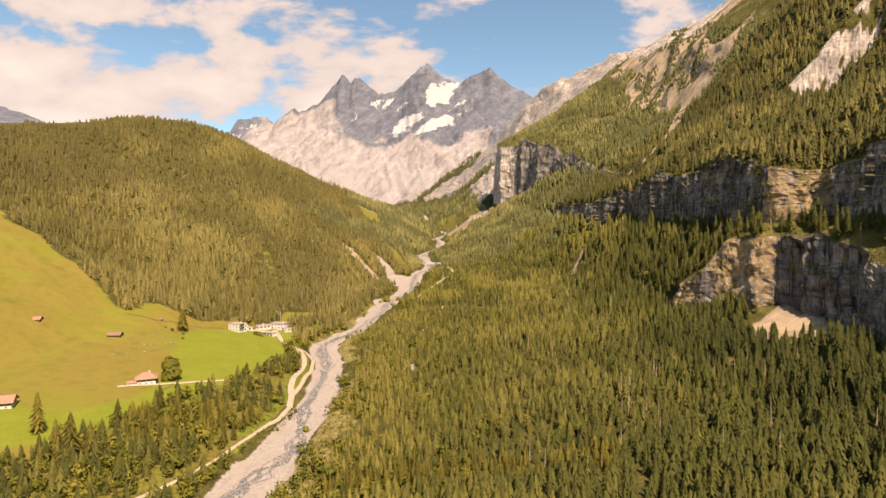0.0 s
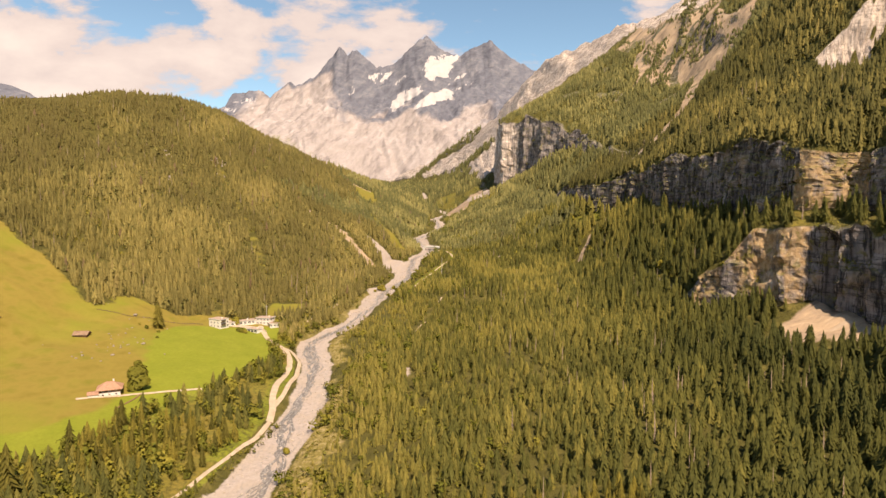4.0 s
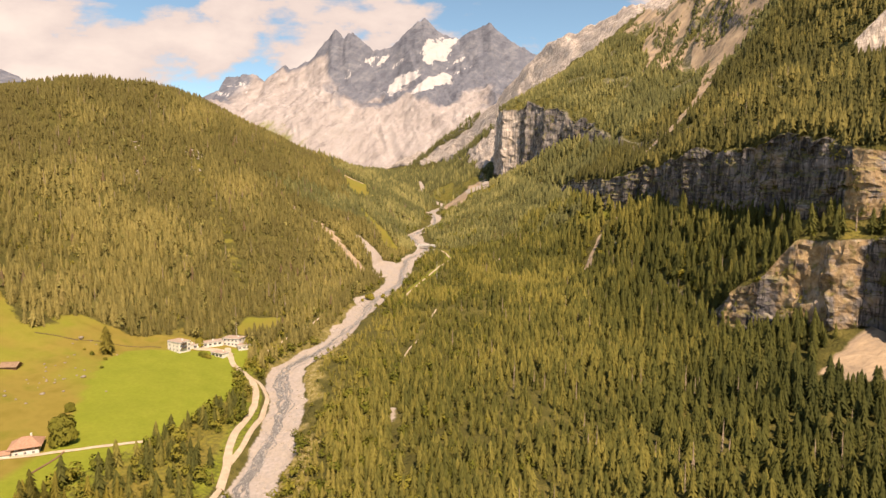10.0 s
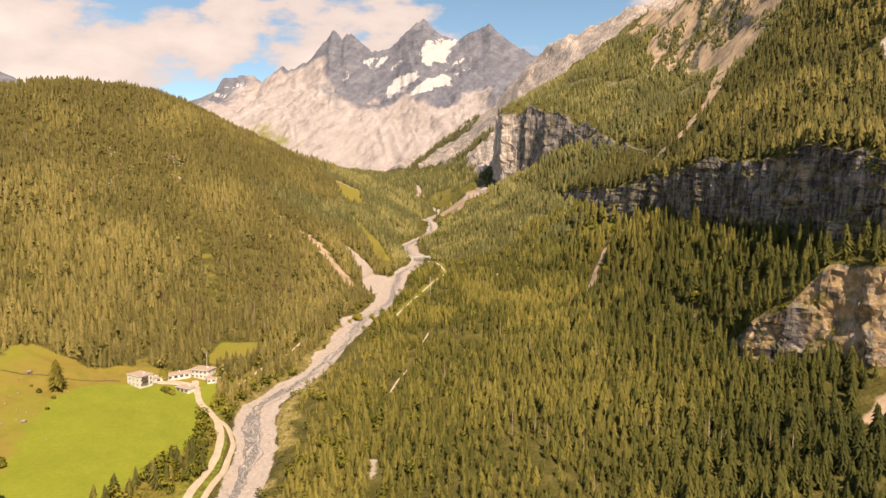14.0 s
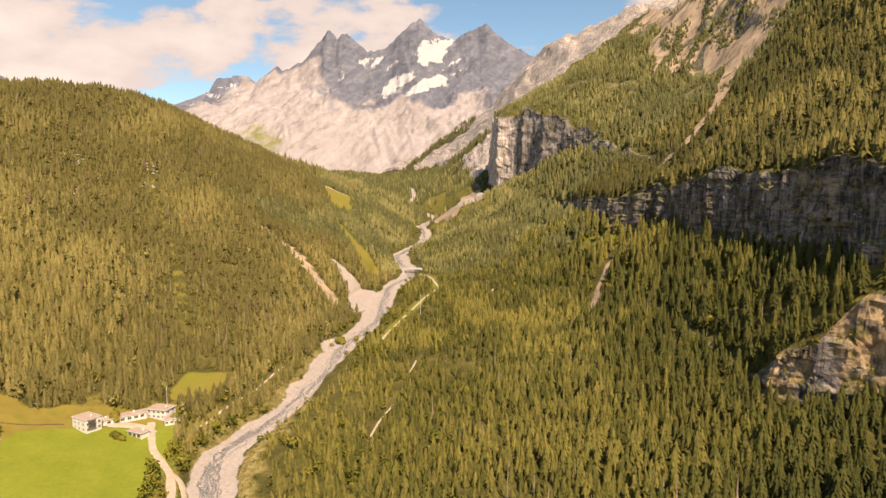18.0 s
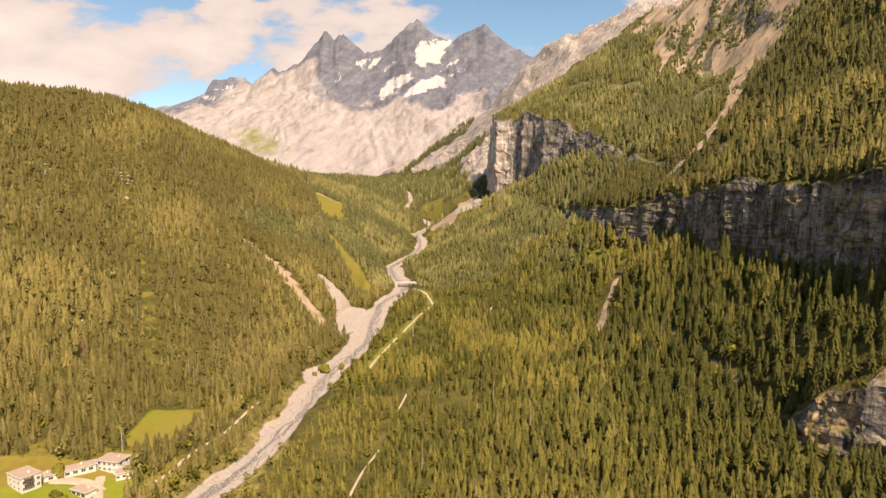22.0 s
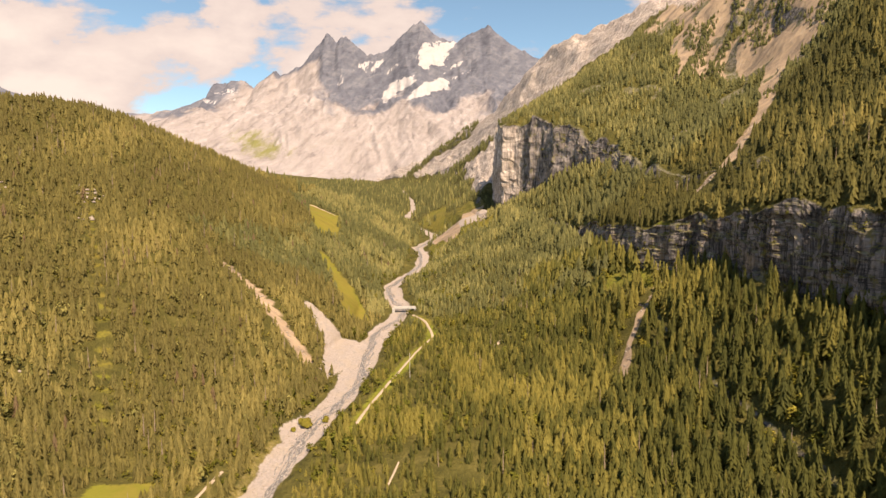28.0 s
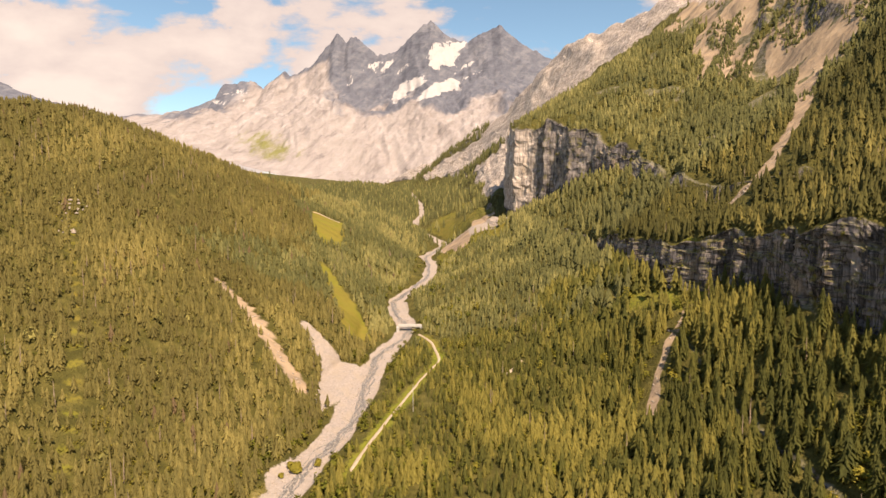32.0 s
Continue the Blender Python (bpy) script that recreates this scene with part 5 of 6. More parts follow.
def flat_house(x, y, z, turn, lx, ly, hgt, label, wins, overhang=0.5, balconies=(), group="valley hotel buildings"):
    """A plastered house with a flat roof, real reveals round its windows, and balconies where given."""
    root = thing("house", x, y, z, turn, label, "house", group)
    bm = bmesh.new()
    box(bm, -lx / 2, lx / 2, -ly / 2, ly / 2, -1.5, hgt, 0.04)
    part("wall", bm, M_PLASTER, root)
    bm = box(bmesh.new(), -lx / 2 - overhang, lx / 2 + overhang, -ly / 2 - overhang, ly / 2 + overhang, hgt + 0.003, hgt + 0.28, 0.05)
    roof = part("roof", bm, M_EDGE, root, "flat roof with a pale trim")
    part("roof_gravel", box(bmesh.new(), -lx / 2 - overhang + 0.3, lx / 2 + overhang - 0.3, -ly / 2 - overhang + 0.3, ly / 2 + overhang - 0.3, hgt + 0.27, hgt + 0.34), M_FLATROOF, roof)
    part("chimney", box(bmesh.new(), lx * 0.2, lx * 0.2 + 0.8, 0.2, 1.0, hgt + 0.3, hgt + 1.4, 0.05), M_PLASTER, root)
    for face, pos, zz, w, h in wins:
        fx_ = {0: (lx / 2, pos), 180: (-lx / 2, pos), 270: (pos, -ly / 2), 90: (pos, ly / 2)}[face]
        window(root, fx_[0], fx_[1], zz, face, w, h)
    for face, pos, zz, w in balconies:
        bm = bmesh.new()
        box(bm, 0.0, 1.3, -w / 2, w / 2, -0.15, 0.0)
        box(bm, 1.22, 1.3, -w / 2, w / 2, 0.003, 1.0)
        box(bm, 0.0, 1.22, -w / 2, -w / 2 + 0.08, 0.003, 1.0)
        box(bm, 0.0, 1.22, w / 2 - 0.08, w / 2, 0.003, 1.0)
        fx_ = {0: (lx / 2, pos), 270: (pos, -ly / 2)}[face]
        bal = part("balcony", bm, M_RAIL, root, "dark balcony with a solid rail")
        bal.matrix_basis = pose(fx_[0] + 0.003, fx_[1], zz, 0, 0, face)
    return root


ang = math.degrees(math.atan2(0.49, -0.87)) + 180          # -29
flat_house(-180.3, 498.8, ground_z(-180, 497) - 0.3, ang, 12.6, 8.6, 6.9, "white plastered two-storey hotel block with dark balconies",
           [(270, p, zz, 1.2, 1.2) for p in (-3.6, 0.2, 4.0) for zz in (1.8, 4.5)] + [(0, p, zz, 1.4, 1.5) for p in (-3.0, 3.0) for zz in (1.8, 4.7)] + [(180, p, 5.0, 1.3, 1.3) for p in (-2, 2)] + [(270, p, 6.4, 0.8, 0.5) for p in (-4, 0, 4)],
           0.35, [(0, -1.2, 3.0, 3.4), (0, -1.2, 5.6, 3.4)])
wing = math.degrees(math.atan2(0.63, 0.78))
flat_house(-167.0, 512.5, ground_z(-167, 510) - 0.2, wing, 21.0, 6.0, 3.4, "long low white hotel wing with a row of dark windows",
           [(270, p, 1.9, 2.0, 1.5) for p in (-8.6, -5.2, -1.8, 1.6, 5.0, 8.2)], 0.5)
flat_house(-150.5, 521.0, ground_z(-152, 519) - 0.2, wing - 52, 12.5, 8.5, 5.4, "white two-storey hotel block with a flat gravel roof",
           [(270, p, zz, 1.5, 1.3) for p in (-4.6, -1.6, 1.4, 4.4) for zz in (1.5, 4.1)] + [(0, p, 4.1, 1.4, 1.3) for p in (-2, 2)], 0.6)
flat_house(-140.5, 515.5, ground_z(-143, 514) - 0.2, wing - 10, 10.5, 7.0, 3.2, "low white hotel annex with a row of windows",
           [(270, p, 1.6, 1.5, 1.2) for p in (-4.2, -1.6, 1.2, 4.0)] + [(0, p, 1.6, 1.4, 1.2) for p in (-1.8, 1.8)], 0.5)
flat_house(-175.6, 505.3, ground_z(-175, 504) - 0.2, wing, 6.0, 5.0, 2.9, "low white link between the hotel block and its wing",
           [(270, p, 1.5, 1.6, 1.2) for p in (-1.4, 1.4)], 0.3)
flat_house(-152.2, 498.5, ground_z(-152, 498) - 0.2, -23, 10.5, 5.5, 2.6, "low white garage beside the hotel drive",
           [(270, p, 1.2, 2.4, 1.9) for p in (-3.2, 0.0, 3.2)], 0.5)


def hip_roof(root, lx, ly, hgt, rise, over, mat):
    """Four slopes of stepped shingle courses that meet in a short ridge."""
    hx, hy, rows = lx / 2 + over, ly / 2 + over, 9
    eave = hgt - rise / (ly / 2) * over
    top = hgt + rise
    for k in range(4):
        bm = bmesh.new()
        for r in range(rows):
            f0, f1 = r / rows, min(1.0, (r + 1) / rows + 0.02)
            pts = []
            for f, lift in ((f0, 0.20), (f1, 0.12)):
                x, y, z = hx - hy * 0.82 * f, hy * (1 - f), eave + (top - eave) * f + lift
                a, b = {0: ((-x, -y), (x, -y)), 1: ((x, -y), (x, y)), 2: ((x, y), (-x, y)), 3: ((-x, y), (-x, -y))}[k]
                pts.append([(*a, z), (*b, z)])
            (a0, b0), (a1, b1) = pts
            vs = [bm.verts.new(p) for p in (a0, b0, b1, a1)] + [bm.verts.new((p[0], p[1], p[2] - 0.18)) for p in (a0, b0, b1, a1)]
            for f_ in ((0, 1, 2, 3), (7, 6, 5, 4), (0, 4, 5, 1), (1, 5, 6, 2), (2, 6, 7, 3), (3, 7, 4, 0)):
                bm.faces.new([vs[i] for i in f_])
        part("roof_slope", bm, mat, root, "faded pinkish shingle roof slope")
    part("ridge_cap", box(bmesh.new(), -(hx - hy * 0.82), hx - hy * 0.82, -0.18, 0.18, top + 0.05, top + 0.26, 0.04), mat, root)


def gable_house(name, x, y, turn, lx, ly, hgt, rise, label, over=1.0, base=None, wins=(), roof_mat=M_TILE, hip=False):
    """A timber house under a gable roof with deep eaves; the ridge runs along x. Courses of shingles are laid row by row."""
    zmin = min(ground_z(x + dx, y + dy) for dx in (-lx / 2, 0, lx / 2) for dy in (-ly / 2, 0, ly / 2))
    root = thing(name, x, y, zmin - 0.1, turn, label, name.split("_")[-1] if name != "chalet" else "house")
    floor = 0.0
    if base:
        part("plinth", box(bmesh.new(), -lx / 2 - 0.06, lx / 2 + 0.06, -ly / 2 - 0.06, ly / 2 + 0.06, -1.2, base, 0.03), M_PLASTER, root, "white plastered ground floor")
        floor = base + 0.003
    bm = bmesh.new()
    pts = [(-ly / 2, floor), (ly / 2, floor), (ly / 2, hgt), (0, hgt + (0.1 if hip else rise)), (-ly / 2, hgt)]
    a, b = [bm.verts.new((-lx / 2, p, q_)) for p, q_ in pts], [bm.verts.new((lx / 2, p, q_)) for p, q_ in pts]
    bm.faces.new(a[::-1])
    bm.faces.new(b)
    for i in range(5):
        bm.faces.new((a[i], a[(i + 1) % 5], b[(i + 1) % 5], b[i]))
    part("wall", bm, M_TIMBER, root, "dark timber wall")
    slope = rise / (ly / 2)
    if hip:
        hip_roof(root, lx, ly, hgt, rise, over, roof_mat)
    for side in () if hip else (-1, 1):
        bm = bmesh.new()
        rows = 8
        for r in range(rows):
            y0, y1 = (ly / 2 + over) * r / rows, (ly / 2 + over) * (r + 1) / rows + 0.06
            z0, z1 = hgt + rise - slope * y0 + 0.10, hgt + rise - slope * y1 + 0.16
            vs = [bm.verts.new((xx, side * yy, zz)) for xx, yy, zz in ((-lx / 2 - over, y0, z0), (lx / 2 + over, y0, z0), (lx / 2 + over, y1, z1), (-lx / 2 - over, y1, z1), (-lx / 2 - over, y0, z0 - 0.16), (lx / 2 + over, y0, z0 - 0.16), (lx / 2 + over, y1, z1 - 0.2), (-lx / 2 - over, y1, z1 - 0.2))]
            for f_ in ((0, 1, 2, 3), (7, 6, 5, 4), (0, 4, 5, 1), (2, 6, 7, 3), (1, 5, 6, 2), (3, 7, 4, 0)):
                bm.faces.new([vs[i] for i in f_])
        bmesh.ops.recalc_face_normals(bm, faces=bm.faces)
        part("roof_slope", bm, roof_mat, root, "faded reddish shingle roof slope")
    if not hip:
        part("ridge_cap", box(bmesh.new(), -lx / 2 - over, lx / 2 + over, -0.18, 0.18, hgt + rise + 0.05, hgt + rise + 0.2, 0.04), M_TIMBER, root)
    for face, p, zz, w, h in wins:
        px_, py_ = {0: (lx / 2 + 0.06, p), 180: (-lx / 2 - 0.06, p), 270: (p, -ly / 2 - 0.06), 90: (p, ly / 2 + 0.06)}[face]
        window(root, px_, py_, zz, face, w, h)
    return root


ch = gable_house("chalet", -187.8, 361.5, 26, 10.5, 9.0, 4.6, 2.6, "timber chalet with a white ground floor and a faded reddish roof", 1.3, 2.4,
                 [(270, p, 1.3, 1.1, 1.0) for p in (-3.2, 0, 3.2)] + [(270, p, 3.5, 1.1, 1.0) for p in (-3.2, 0, 3.2)] + [(180, p, 3.5, 1.0, 1.0) for p in (-2, 2)], hip=True)
part("chimney", box(bmesh.new(), 1.4, 2.1, 0.8, 1.5, 5.8, 8.2, 0.04), M_PLASTER, ch)
gable_house("small_shed", -192.8, 354.0, 26, 4.6, 3.6, 2.2, 1.0, "small white-walled shed with a reddish roof beside the chalet", 0.5, 1.7)
gable_house("hay_hut", -250, 437, 6, 8.5, 5.4, 2.6, 1.7, "dark timber hay hut with a faded roof on the pasture", 0.8, roof_mat=M_OLDROOF)
gable_house("hay_hut", -295, 416, 12, 7.0, 5.0, 2.4, 1.6, "dark timber hay hut high on the pasture", 0.7)
gable_house("farmhouse", -238, 309, 20, 11.0, 8.5, 4.2, 2.6, "timber farmhouse with a reddish roof at the meadow's edge", 1.2, 2.0, [(270, p, 1.1, 1.1, 1.0) for p in (-3, 0, 3)] + [(270, p, 3.1, 1.1, 1.0) for p in (-3, 0, 3)])


# ---- roads, laid over the ground ----
def ribbon(name, line, width, mat, label, lift=0.5, category="track"):
    pts = []
    for (ax, ay), (bx, by) in zip(line[:-1], line[1:]):
        n = max(2, int(math.hypot(bx - ax, by - ay) / 2.5))
        pts += [(ax + (bx - ax) * i / n, ay + (by - ay) * i / n) for i in range(n)]
    pts.append(line[-1])
    pts = np.array(pts)
    for _ in range(3):
        pts[1:-1] = (pts[:-2] + 2 * pts[1:-1] + pts[2:]) / 4
    d = np.gradient(pts, axis=0)
    nrm = np.stack([-d[:, 1], d[:, 0]], -1) / np.linalg.norm(d, axis=1)[:, None]
    cols = np.linspace(-1, 1, 5)
    wob = width / 2 * (1 + 0.18 * vnoise(pts[:, 0] / 6, pts[:, 1] / 6, 0, 77))
    co = []
    for p, nn, w in zip(pts, nrm, wob):
        for c in cols:
            x, y = p + nn * c * w
            crown = 0.10 * (1 - c * c) + (0.0 if abs(c) < 1 else -0.25)
            co.append((x, y, ground_z(x, y) + lift + crown))
    k = len(cols)
    faces = [(i * k + j, i * k + j + 1, (i + 1) * k + j + 1, (i + 1) * k + j) for i in range(len(pts) - 1) for j in range(k - 1)]
    return tagged(new(name, mesh_from(name, co, faces, mat)), label, category, kind="structure")


ribbon("road", ROAD[:11], 3.8, M_GRAVELROAD, "pale gravel drive from the hotel along the stream", category="road")
ribbon("road", ROAD[10:], 2.2, M_GRAVELROAD, "narrow gravel road half hidden by bushes on the bank", category="road")
ribbon("road", ROAD_B, 2.6, M_GRAVELROAD, "pale gravel spur between drive and stream bed", category="road")
ribbon("road", TRACK, 2.1, M_GRAVELROAD, "pale gravel forest track beside the stream", category="road")
ribbon("road", [(-199, 349), (-187.4, 354.8), (-170.7, 363.4), (-158, 370), (-143, 377)], 2.0, M_GRAVELROAD, "narrow gravel lane to the chalet", category="road")
ribbon("road", CLEAR_PATH, 2.1, M_GRAVELROAD, "narrow pale path along the edge of the clearing", category="road")
for stretch in (PATH_A[:4], PATH_A[5:7]):
    ribbon("road", stretch, 1.25, M_GRAVELROAD, "short pale stretch of a forest path", category="road")
ribbon("road", [(58, 760), (66, 772), (72, 784)], 3.0, M_GRAVELROAD, "short pale forest path in the young spruces", category="road")
ribbon("road", [(-172, 505), (-160, 507), (-150, 505), (-146, 500)], 6.5, M_GRAVELROAD, "gravel forecourt of the hotel", category="road")
ribbon("road", [(-201, 1185), (-186, 1198), (-165, 1200), (-150, 1196)], 3.0, M_GRAVELROAD, "pale track round the upper meadow", category="road")


# ---- the stream ----
def water_material():
    k = Mat("mountain_stream", 0.35, spec=0.25)
    rip = k.noise(0.9, 6, 0.65, stretch=(1.6, 0.7, 1))
    foam = k.noise(1.5, 6, 0.7, stretch=(1.5, 0.4, 1))
    c = k.ramp(rip, (0.3, (0.085, 0.078, 0.072)), (0.7, (0.20, 0.18, 0.165)))
    c = k.mix(k.ramp(foam, (0.52, 0.0), (0.62, 0.8)), c, (0.55, 0.50, 0.47))
    k.bump(rip, 0.2, 0.6)
    return k.color(c)


M_WATER = water_material()
sy = np.arange(215, 1330, 1.6)
# one main channel that splits and joins again as it winds down the bed
for n, (seed, amp, wide, shift) in enumerate(((3, 0.55, 1.6, 0.05), (8, 0.60, 1.1, -0.10), (15, 0.7, 0.65, 0.15), (22, 0.62, 0.6, 0.0), (29, 0.75, 0.45, -0.1), (36, 0.5, 0.55, 0.1), (43, 0.65, 0.5, 0.0), (50, 0.6, 0.7, 0.08))):
    rx, rw = river_at(sy)
    lead = 0.55 * vnoise(sy / 60, 0, 0, 3)
    cx_ = rx + rw * np.clip(shift + lead + amp * (0.55 * vnoise(sy / 19, 0, 0, seed) + 0.30 * vnoise(sy / 6.5, 0, 0, seed + 1)), -0.92, 0.92)
    half = wide * np.clip(0.8 + 0.7 * vnoise(sy / 9, 0, 0, seed + 2), 0.12, 1.6) * np.clip(rw / 12, 0.6, 1)
    co = []
    for x, y, w in zip(cx_, sy, half):
        z = ground_z(x, y) + 0.16
        for c in (-1, -0.45, 0.1, 0.55, 1):
            co.append((x + c * w, y, z + 0.03 * c * c - (0.12 if abs(c) == 1 else 0) + 0.05 * math.sin(y * 1.3 + c * 3)))
    faces = [(i * 5 + j, i * 5 + j + 1, i * 5 + 6 + j, i * 5 + 5 + j) for i in range(len(sy) - 1) for j in range(4)]
    tagged(new("stream", mesh_from("stream", co, faces, M_WATER)), "grey braided mountain stream with white riffles", "stream", kind="structure")


def stone_arrays(rng, sub=1):
    bm = bmesh.new()
    bmesh.ops.create_icosphere(bm, subdivisions=sub, radius=1.0)
    for v in bm.verts:
        v.co *= 1 + 0.30 * noise.noise(v.co * 1.3 + Vector((rng.uniform(0, 50), 0, 0)))
        v.co.z = max(v.co.z, -0.45)
    co = np.array([v.co[:] for v in bm.verts])
    fc_ = np.array([[v.index for v in f.verts] for f in bm.faces])
    bm.free()
    return co, fc_


STONES = [stone_arrays(rnd) for _ in range(5)]


def rubble(name, pts, sizes, mat, label, category="stones"):
    rg = np.random.default_rng(len(pts))
    cos, fcs, base = [], [], 0
    for p, s in zip(pts, sizes):
        co, fc_ = STONES[int(rg.integers(0, 5))]
        a = rg.uniform(0, 6.28)
        c, sn = math.cos(a), math.sin(a)
        sx, sy_, sz = s * rg.uniform(0.8, 1.5), s * rg.uniform(0.7, 1.1), s * rg.uniform(0.5, 0.9)
        x, y, z = co[:, 0] * sx, co[:, 1] * sy_, co[:, 2] * sz
        cos.append(np.stack([x * c - y * sn + p[0], x * sn + y * c + p[1], z + p[2] + 0.1 * s], -1))
        fcs.append(fc_ + base)
        base += len(co)
    me = mesh_from(name, np.concatenate(cos), np.concatenate(fcs), mat)
    return tagged(new(name, me), label, category, kind="stuff")


rg = np.random.default_rng(31)
ys = np.concatenate([rg.uniform(230, 700, 1500), rg.uniform(600, 1000, 900)])
rx, rw = river_at(ys)
xs_ = rx + rw * rg.uniform(-1, 1, len(ys)) * 0.98
rubble("stream_stones", [(x, y, ground_z(x, y)) for x, y in zip(xs_, ys)], rg.lognormal(-1.05, 0.45, len(ys)).clip(0.18, 1.1), M_STONE, "pale limestone stones strewn over the stream bed")
# rubble in the forest gully, on the chute and below the outcrops
pts, szs = [], []
for ln, n, spread in ((GULLY, 26, 3.0), (CHUTE, 110, 4.5), (SCAR_B, 50, 3.0)):
    for _ in range(n):
        k = rg.integers(0, len(ln) - 1)
        f_ = rg.uniform()
        x = ln[k][0] * (1 - f_) + ln[k + 1][0] * f_ + rg.normal(0, spread / 2)
        y = ln[k][1] * (1 - f_) + ln[k + 1][1] * f_ + rg.normal(0, spread / 2)
        pts.append((x, y, ground_z(x, y)))
        szs.append(rg.uniform(0.3, 1.1))
for cx_, cy_, n, spread, big in ((-311, 838, 26, 14, 2.6), (-300, 815, 18, 10, 2.0), (-328, 741, 14, 9, 2.2), (-235, 626, 8, 5, 1.6), (287, 949, 60, 14, 3.2), (275, 930, 30, 10, 2.6), (-360, 790, 16, 14, 2.0), (82, 1215, 20, 12, 2.5)):
    for _ in range(n):
        x, y = cx_ + rg.normal(0, spread / 2), cy_ + rg.normal(0, spread / 2)
        pts.append((x, y, ground_z(x, y)))
        szs.append(rg.uniform(0.5, 1.0) * big)
rubble("rock_debris", pts, szs, M_STONE, "pale limestone blocks and debris lying among the trees")


# ---- boulders on the pasture ----
base_boulder = []
for co, fc_ in STONES:
    base_boulder.append(mesh_from("boulder", co, fc_, M_FIELDSTONE))
for n in range(44):
    x, y = -226 + rg.normal(0, 11), 428 + rg.normal(0, 15)
    if n > 34:
        x, y = -232 + rg.normal(0, 14), 484 + rg.normal(0, 6)
    s = float(rg.uniform(0.4, 1.0) * (1.7 if n % 9 == 0 else 0.8))
    ob = new("boulder", base_boulder[n % 5])
    ob.matrix_basis = pose(x, y, ground_z(x, y) + 0.1 * s, 0, 0, float(rg.uniform(0, 360))) @ Matrix.Diagonal((1.3 * s, s, 0.75 * s, 1))
    tagged(ob, "pale limestone boulder half sunk in dry pasture", "boulder", "boulders on the pasture")


# ---- single bushes and trees ----
LEAFY = []
for n in range(3):
    tv, tt, tw, nrm = broadleaf(rnd, 34, 60)
    LEAFY.append(mesh_from("crown", tv, tt, M_LEAF, dict(twig=tw, tint=np.full(len(tv), 0.22 + 0.26 * n))))
    soft_normals(LEAFY[-1], nrm)


def leafy(name, x, y, size, wide, label, category, k=0, group=""):
    root = thing(name, x, y, ground_z(x, y) - 0.1, 37 * k, label, category, group)
    root.scale = (size * wide, size * wide, size)
    child("trunk", mesh_from("trunk", *cone_arrays(0.04, 0.015, -0.05, 0.5), M_BARK), root)
    child("crown", LEAFY[k % 3], root)


leafy("maple_tree", -175.5, 368.5, 15.0, 0.85, "round dark-green maple tree beside the chalet", "tree", 1)
ribbon("road", [(-171.5, 362.5), (-171, 357), (-173.5, 351), (-174, 344)], 0.7, M_TIMBER, "narrow trodden footpath below the chalet lane", category="path")
leafy("bush", -191.5, 398.5, 5.0, 1.1, "round green bush at the meadow's edge", "bush", 1)
for n, (x, y, s) in enumerate(((-163, 493.5, 3.2), (-160, 492, 3.6), (-157, 491, 3.0), (-223, 470, 2.6), (-212, 466, 2.0), (-230, 474, 1.6), (-206, 452, 1.8))):
    leafy("bush", x, y, s, 1.3, "green bush on the meadow before the hotel", "bush", n, "bushes round the meadow")
for n, (x, y, s) in enumerate(((-69, 657, 6.5), (-73, 661, 4.6), (-58, 664, 4.4), (-76, 652, 3.0), (-78, 318, 3.4))):
    leafy("willow_bush", x, y, s, 1.2, "light-green willow bush on a gravel island", "bush", 2 + 3 * n, "bushes on the stream island")
leafy("birch_tree", -170, 508, 7.5, 0.8, "yellow-green young birch behind the hotel", "tree", 2)
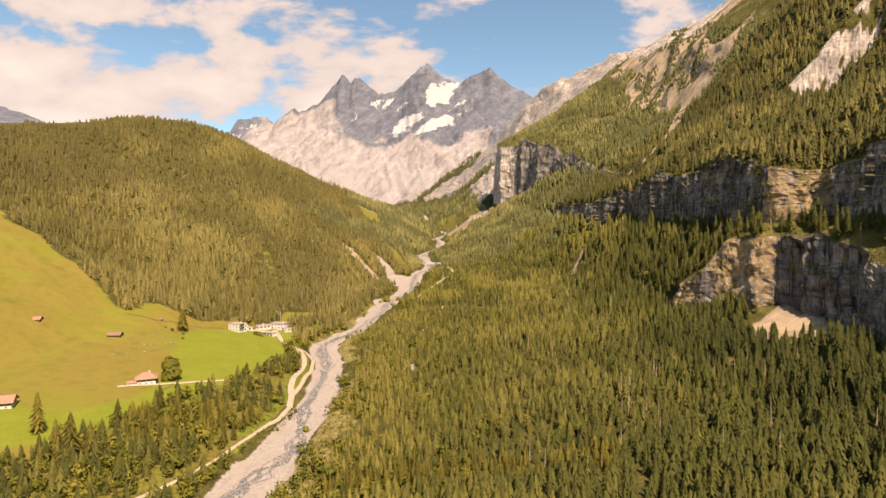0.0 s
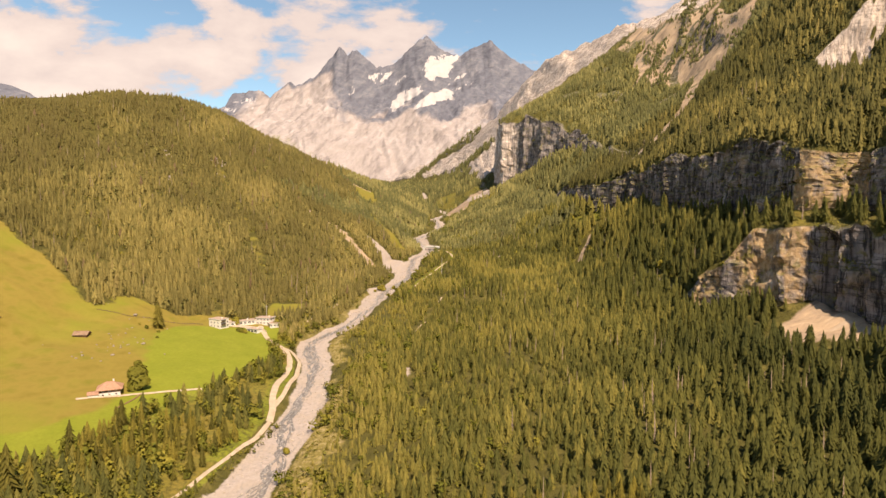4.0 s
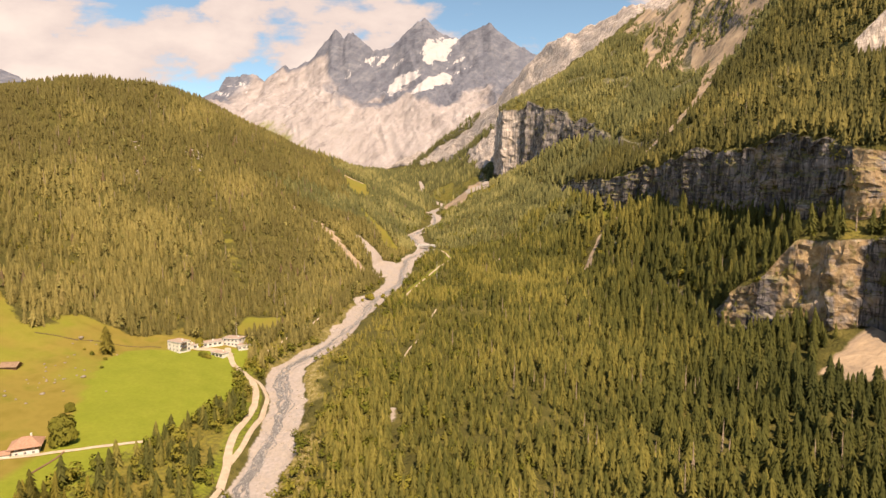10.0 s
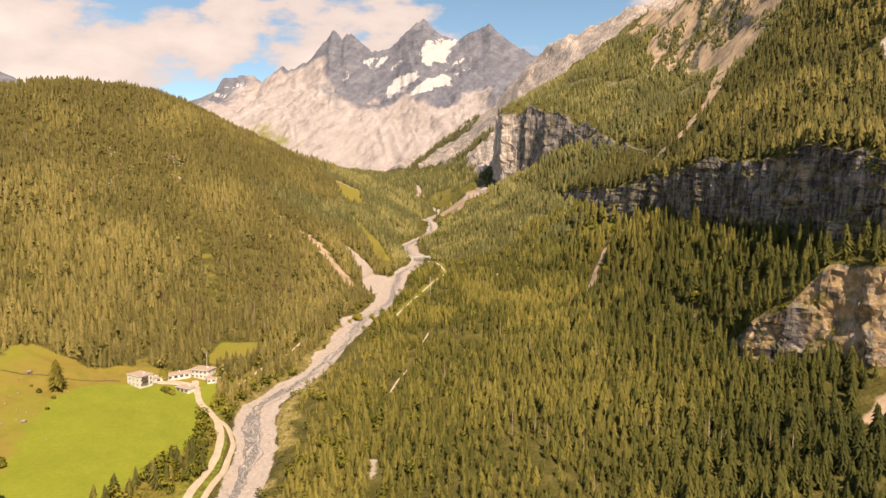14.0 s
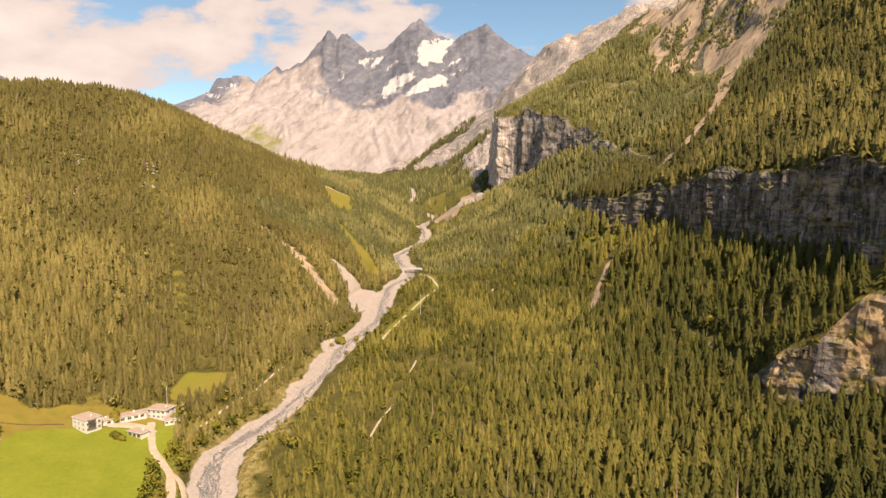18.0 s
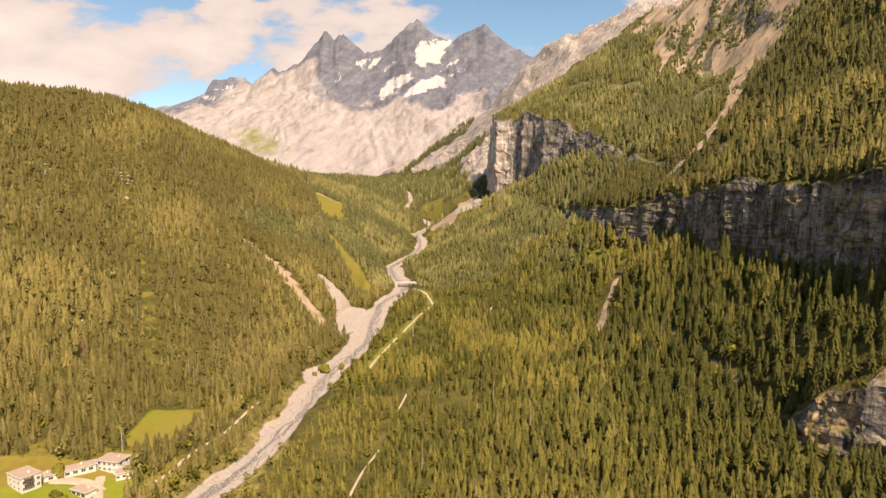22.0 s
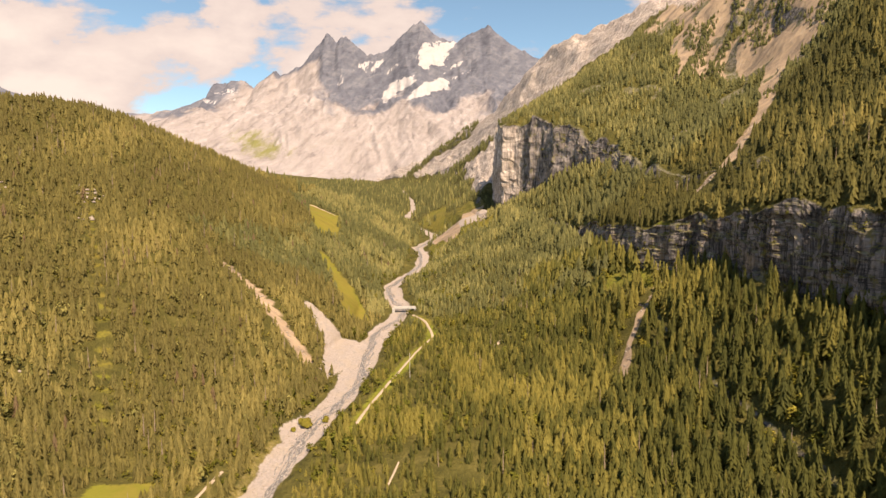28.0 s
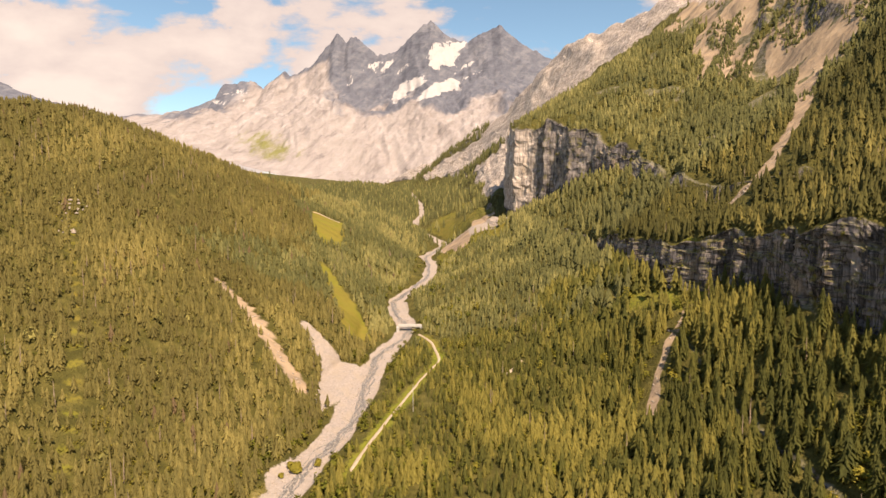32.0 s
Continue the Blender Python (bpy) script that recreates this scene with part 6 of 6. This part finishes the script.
for x, y, s in ((-218, 479, 18.0), (-243, 300, 20.0)):
    root = tagged(new("spruce_tree"), "lone dark spruce standing on the open meadow", "tree")
    root.matrix_basis = pose(x, y, ground_z(x, y) - 0.1) @ Matrix.Diagonal((s * 1.4, s * 1.4, s, 1))
    for c in spruces[2].children:
        k = c.copy()
        scene.collection.objects.link(k)
        k.parent = root


# ---- bridge, pole and wall ----
def bridge():
    root = thing("bridge", -24, 903, -41.5, 4, "pale concrete bridge over the stream", "bridge")
    part("deck", box(bmesh.new(), -11.5, 11.5, -2.6, 2.6, -0.9, 0.0, 0.06), M_CONCRETE, root)
    for s in (-1, 1):
        part("parapet", box(bmesh.new(), -11.5, 11.5, s * 2.45 - 0.15, s * 2.45 + 0.15, 0.003, 1.0, 0.04), M_CONCRETE, root, "pale concrete parapet")
        part("girder", box(bmesh.new(), -11.0, 11.0, s * 1.5 - 0.3, s * 1.5 + 0.3, -1.8, -0.903, 0.03), M_CONCRETE, root)
        part("abutment", box(bmesh.new(), s * 11.6 - 1.4, s * 11.6 + 1.4, -3.2, 3.2, -7.0, -0.91, 0.08), M_CONCRETE, root)


def utility_pole(x, y, tall=19.0):
    root = thing("utility_pole", x, y, ground_z(x, y), 20, "pale wooden utility pole with a crossarm", "pole")
    co, fc_ = cone_arrays(0.2, 0.12, -0.5, tall, 9)
    child("pole", mesh_from("pole", co, fc_, M_EDGE), root)
    part("crossarm", box(bmesh.new(), -1.2, 1.2, -0.08, 0.08, tall - 1.4, tall - 1.2), M_TIMBER, root)
    for p in (-1.0, 0, 1.0):
        part("insulator", box(bmesh.new(), p - 0.07, p + 0.07, -0.07, 0.07, tall - 1.197, tall - 0.9, 0.02), M_EDGE, root)


def dry_wall(line):
    """A low dark field wall of separate courses along a line on the ground."""
    pts = []
    for (ax, ay), (bx, by) in zip(line[:-1], line[1:]):
        n = int(math.hypot(bx - ax, by - ay) / 1.2)
        pts += [(ax + (bx - ax) * i / n, ay + (by - ay) * i / n) for i in range(n)]
    sizes = [0.55] * len(pts)
    rubble("field_wall", [(x, y, ground_z(x, y) + 0.1) for x, y in pts], sizes, M_RAIL, "low dark field wall along the meadow's upper edge", "wall")


bridge()
utility_pole(-7.3, 723.3)
utility_pole(-154.2, 536.0, 11.0)
dry_wall([(-261, 474), (-234, 485), (-210, 495), (-192, 499)])
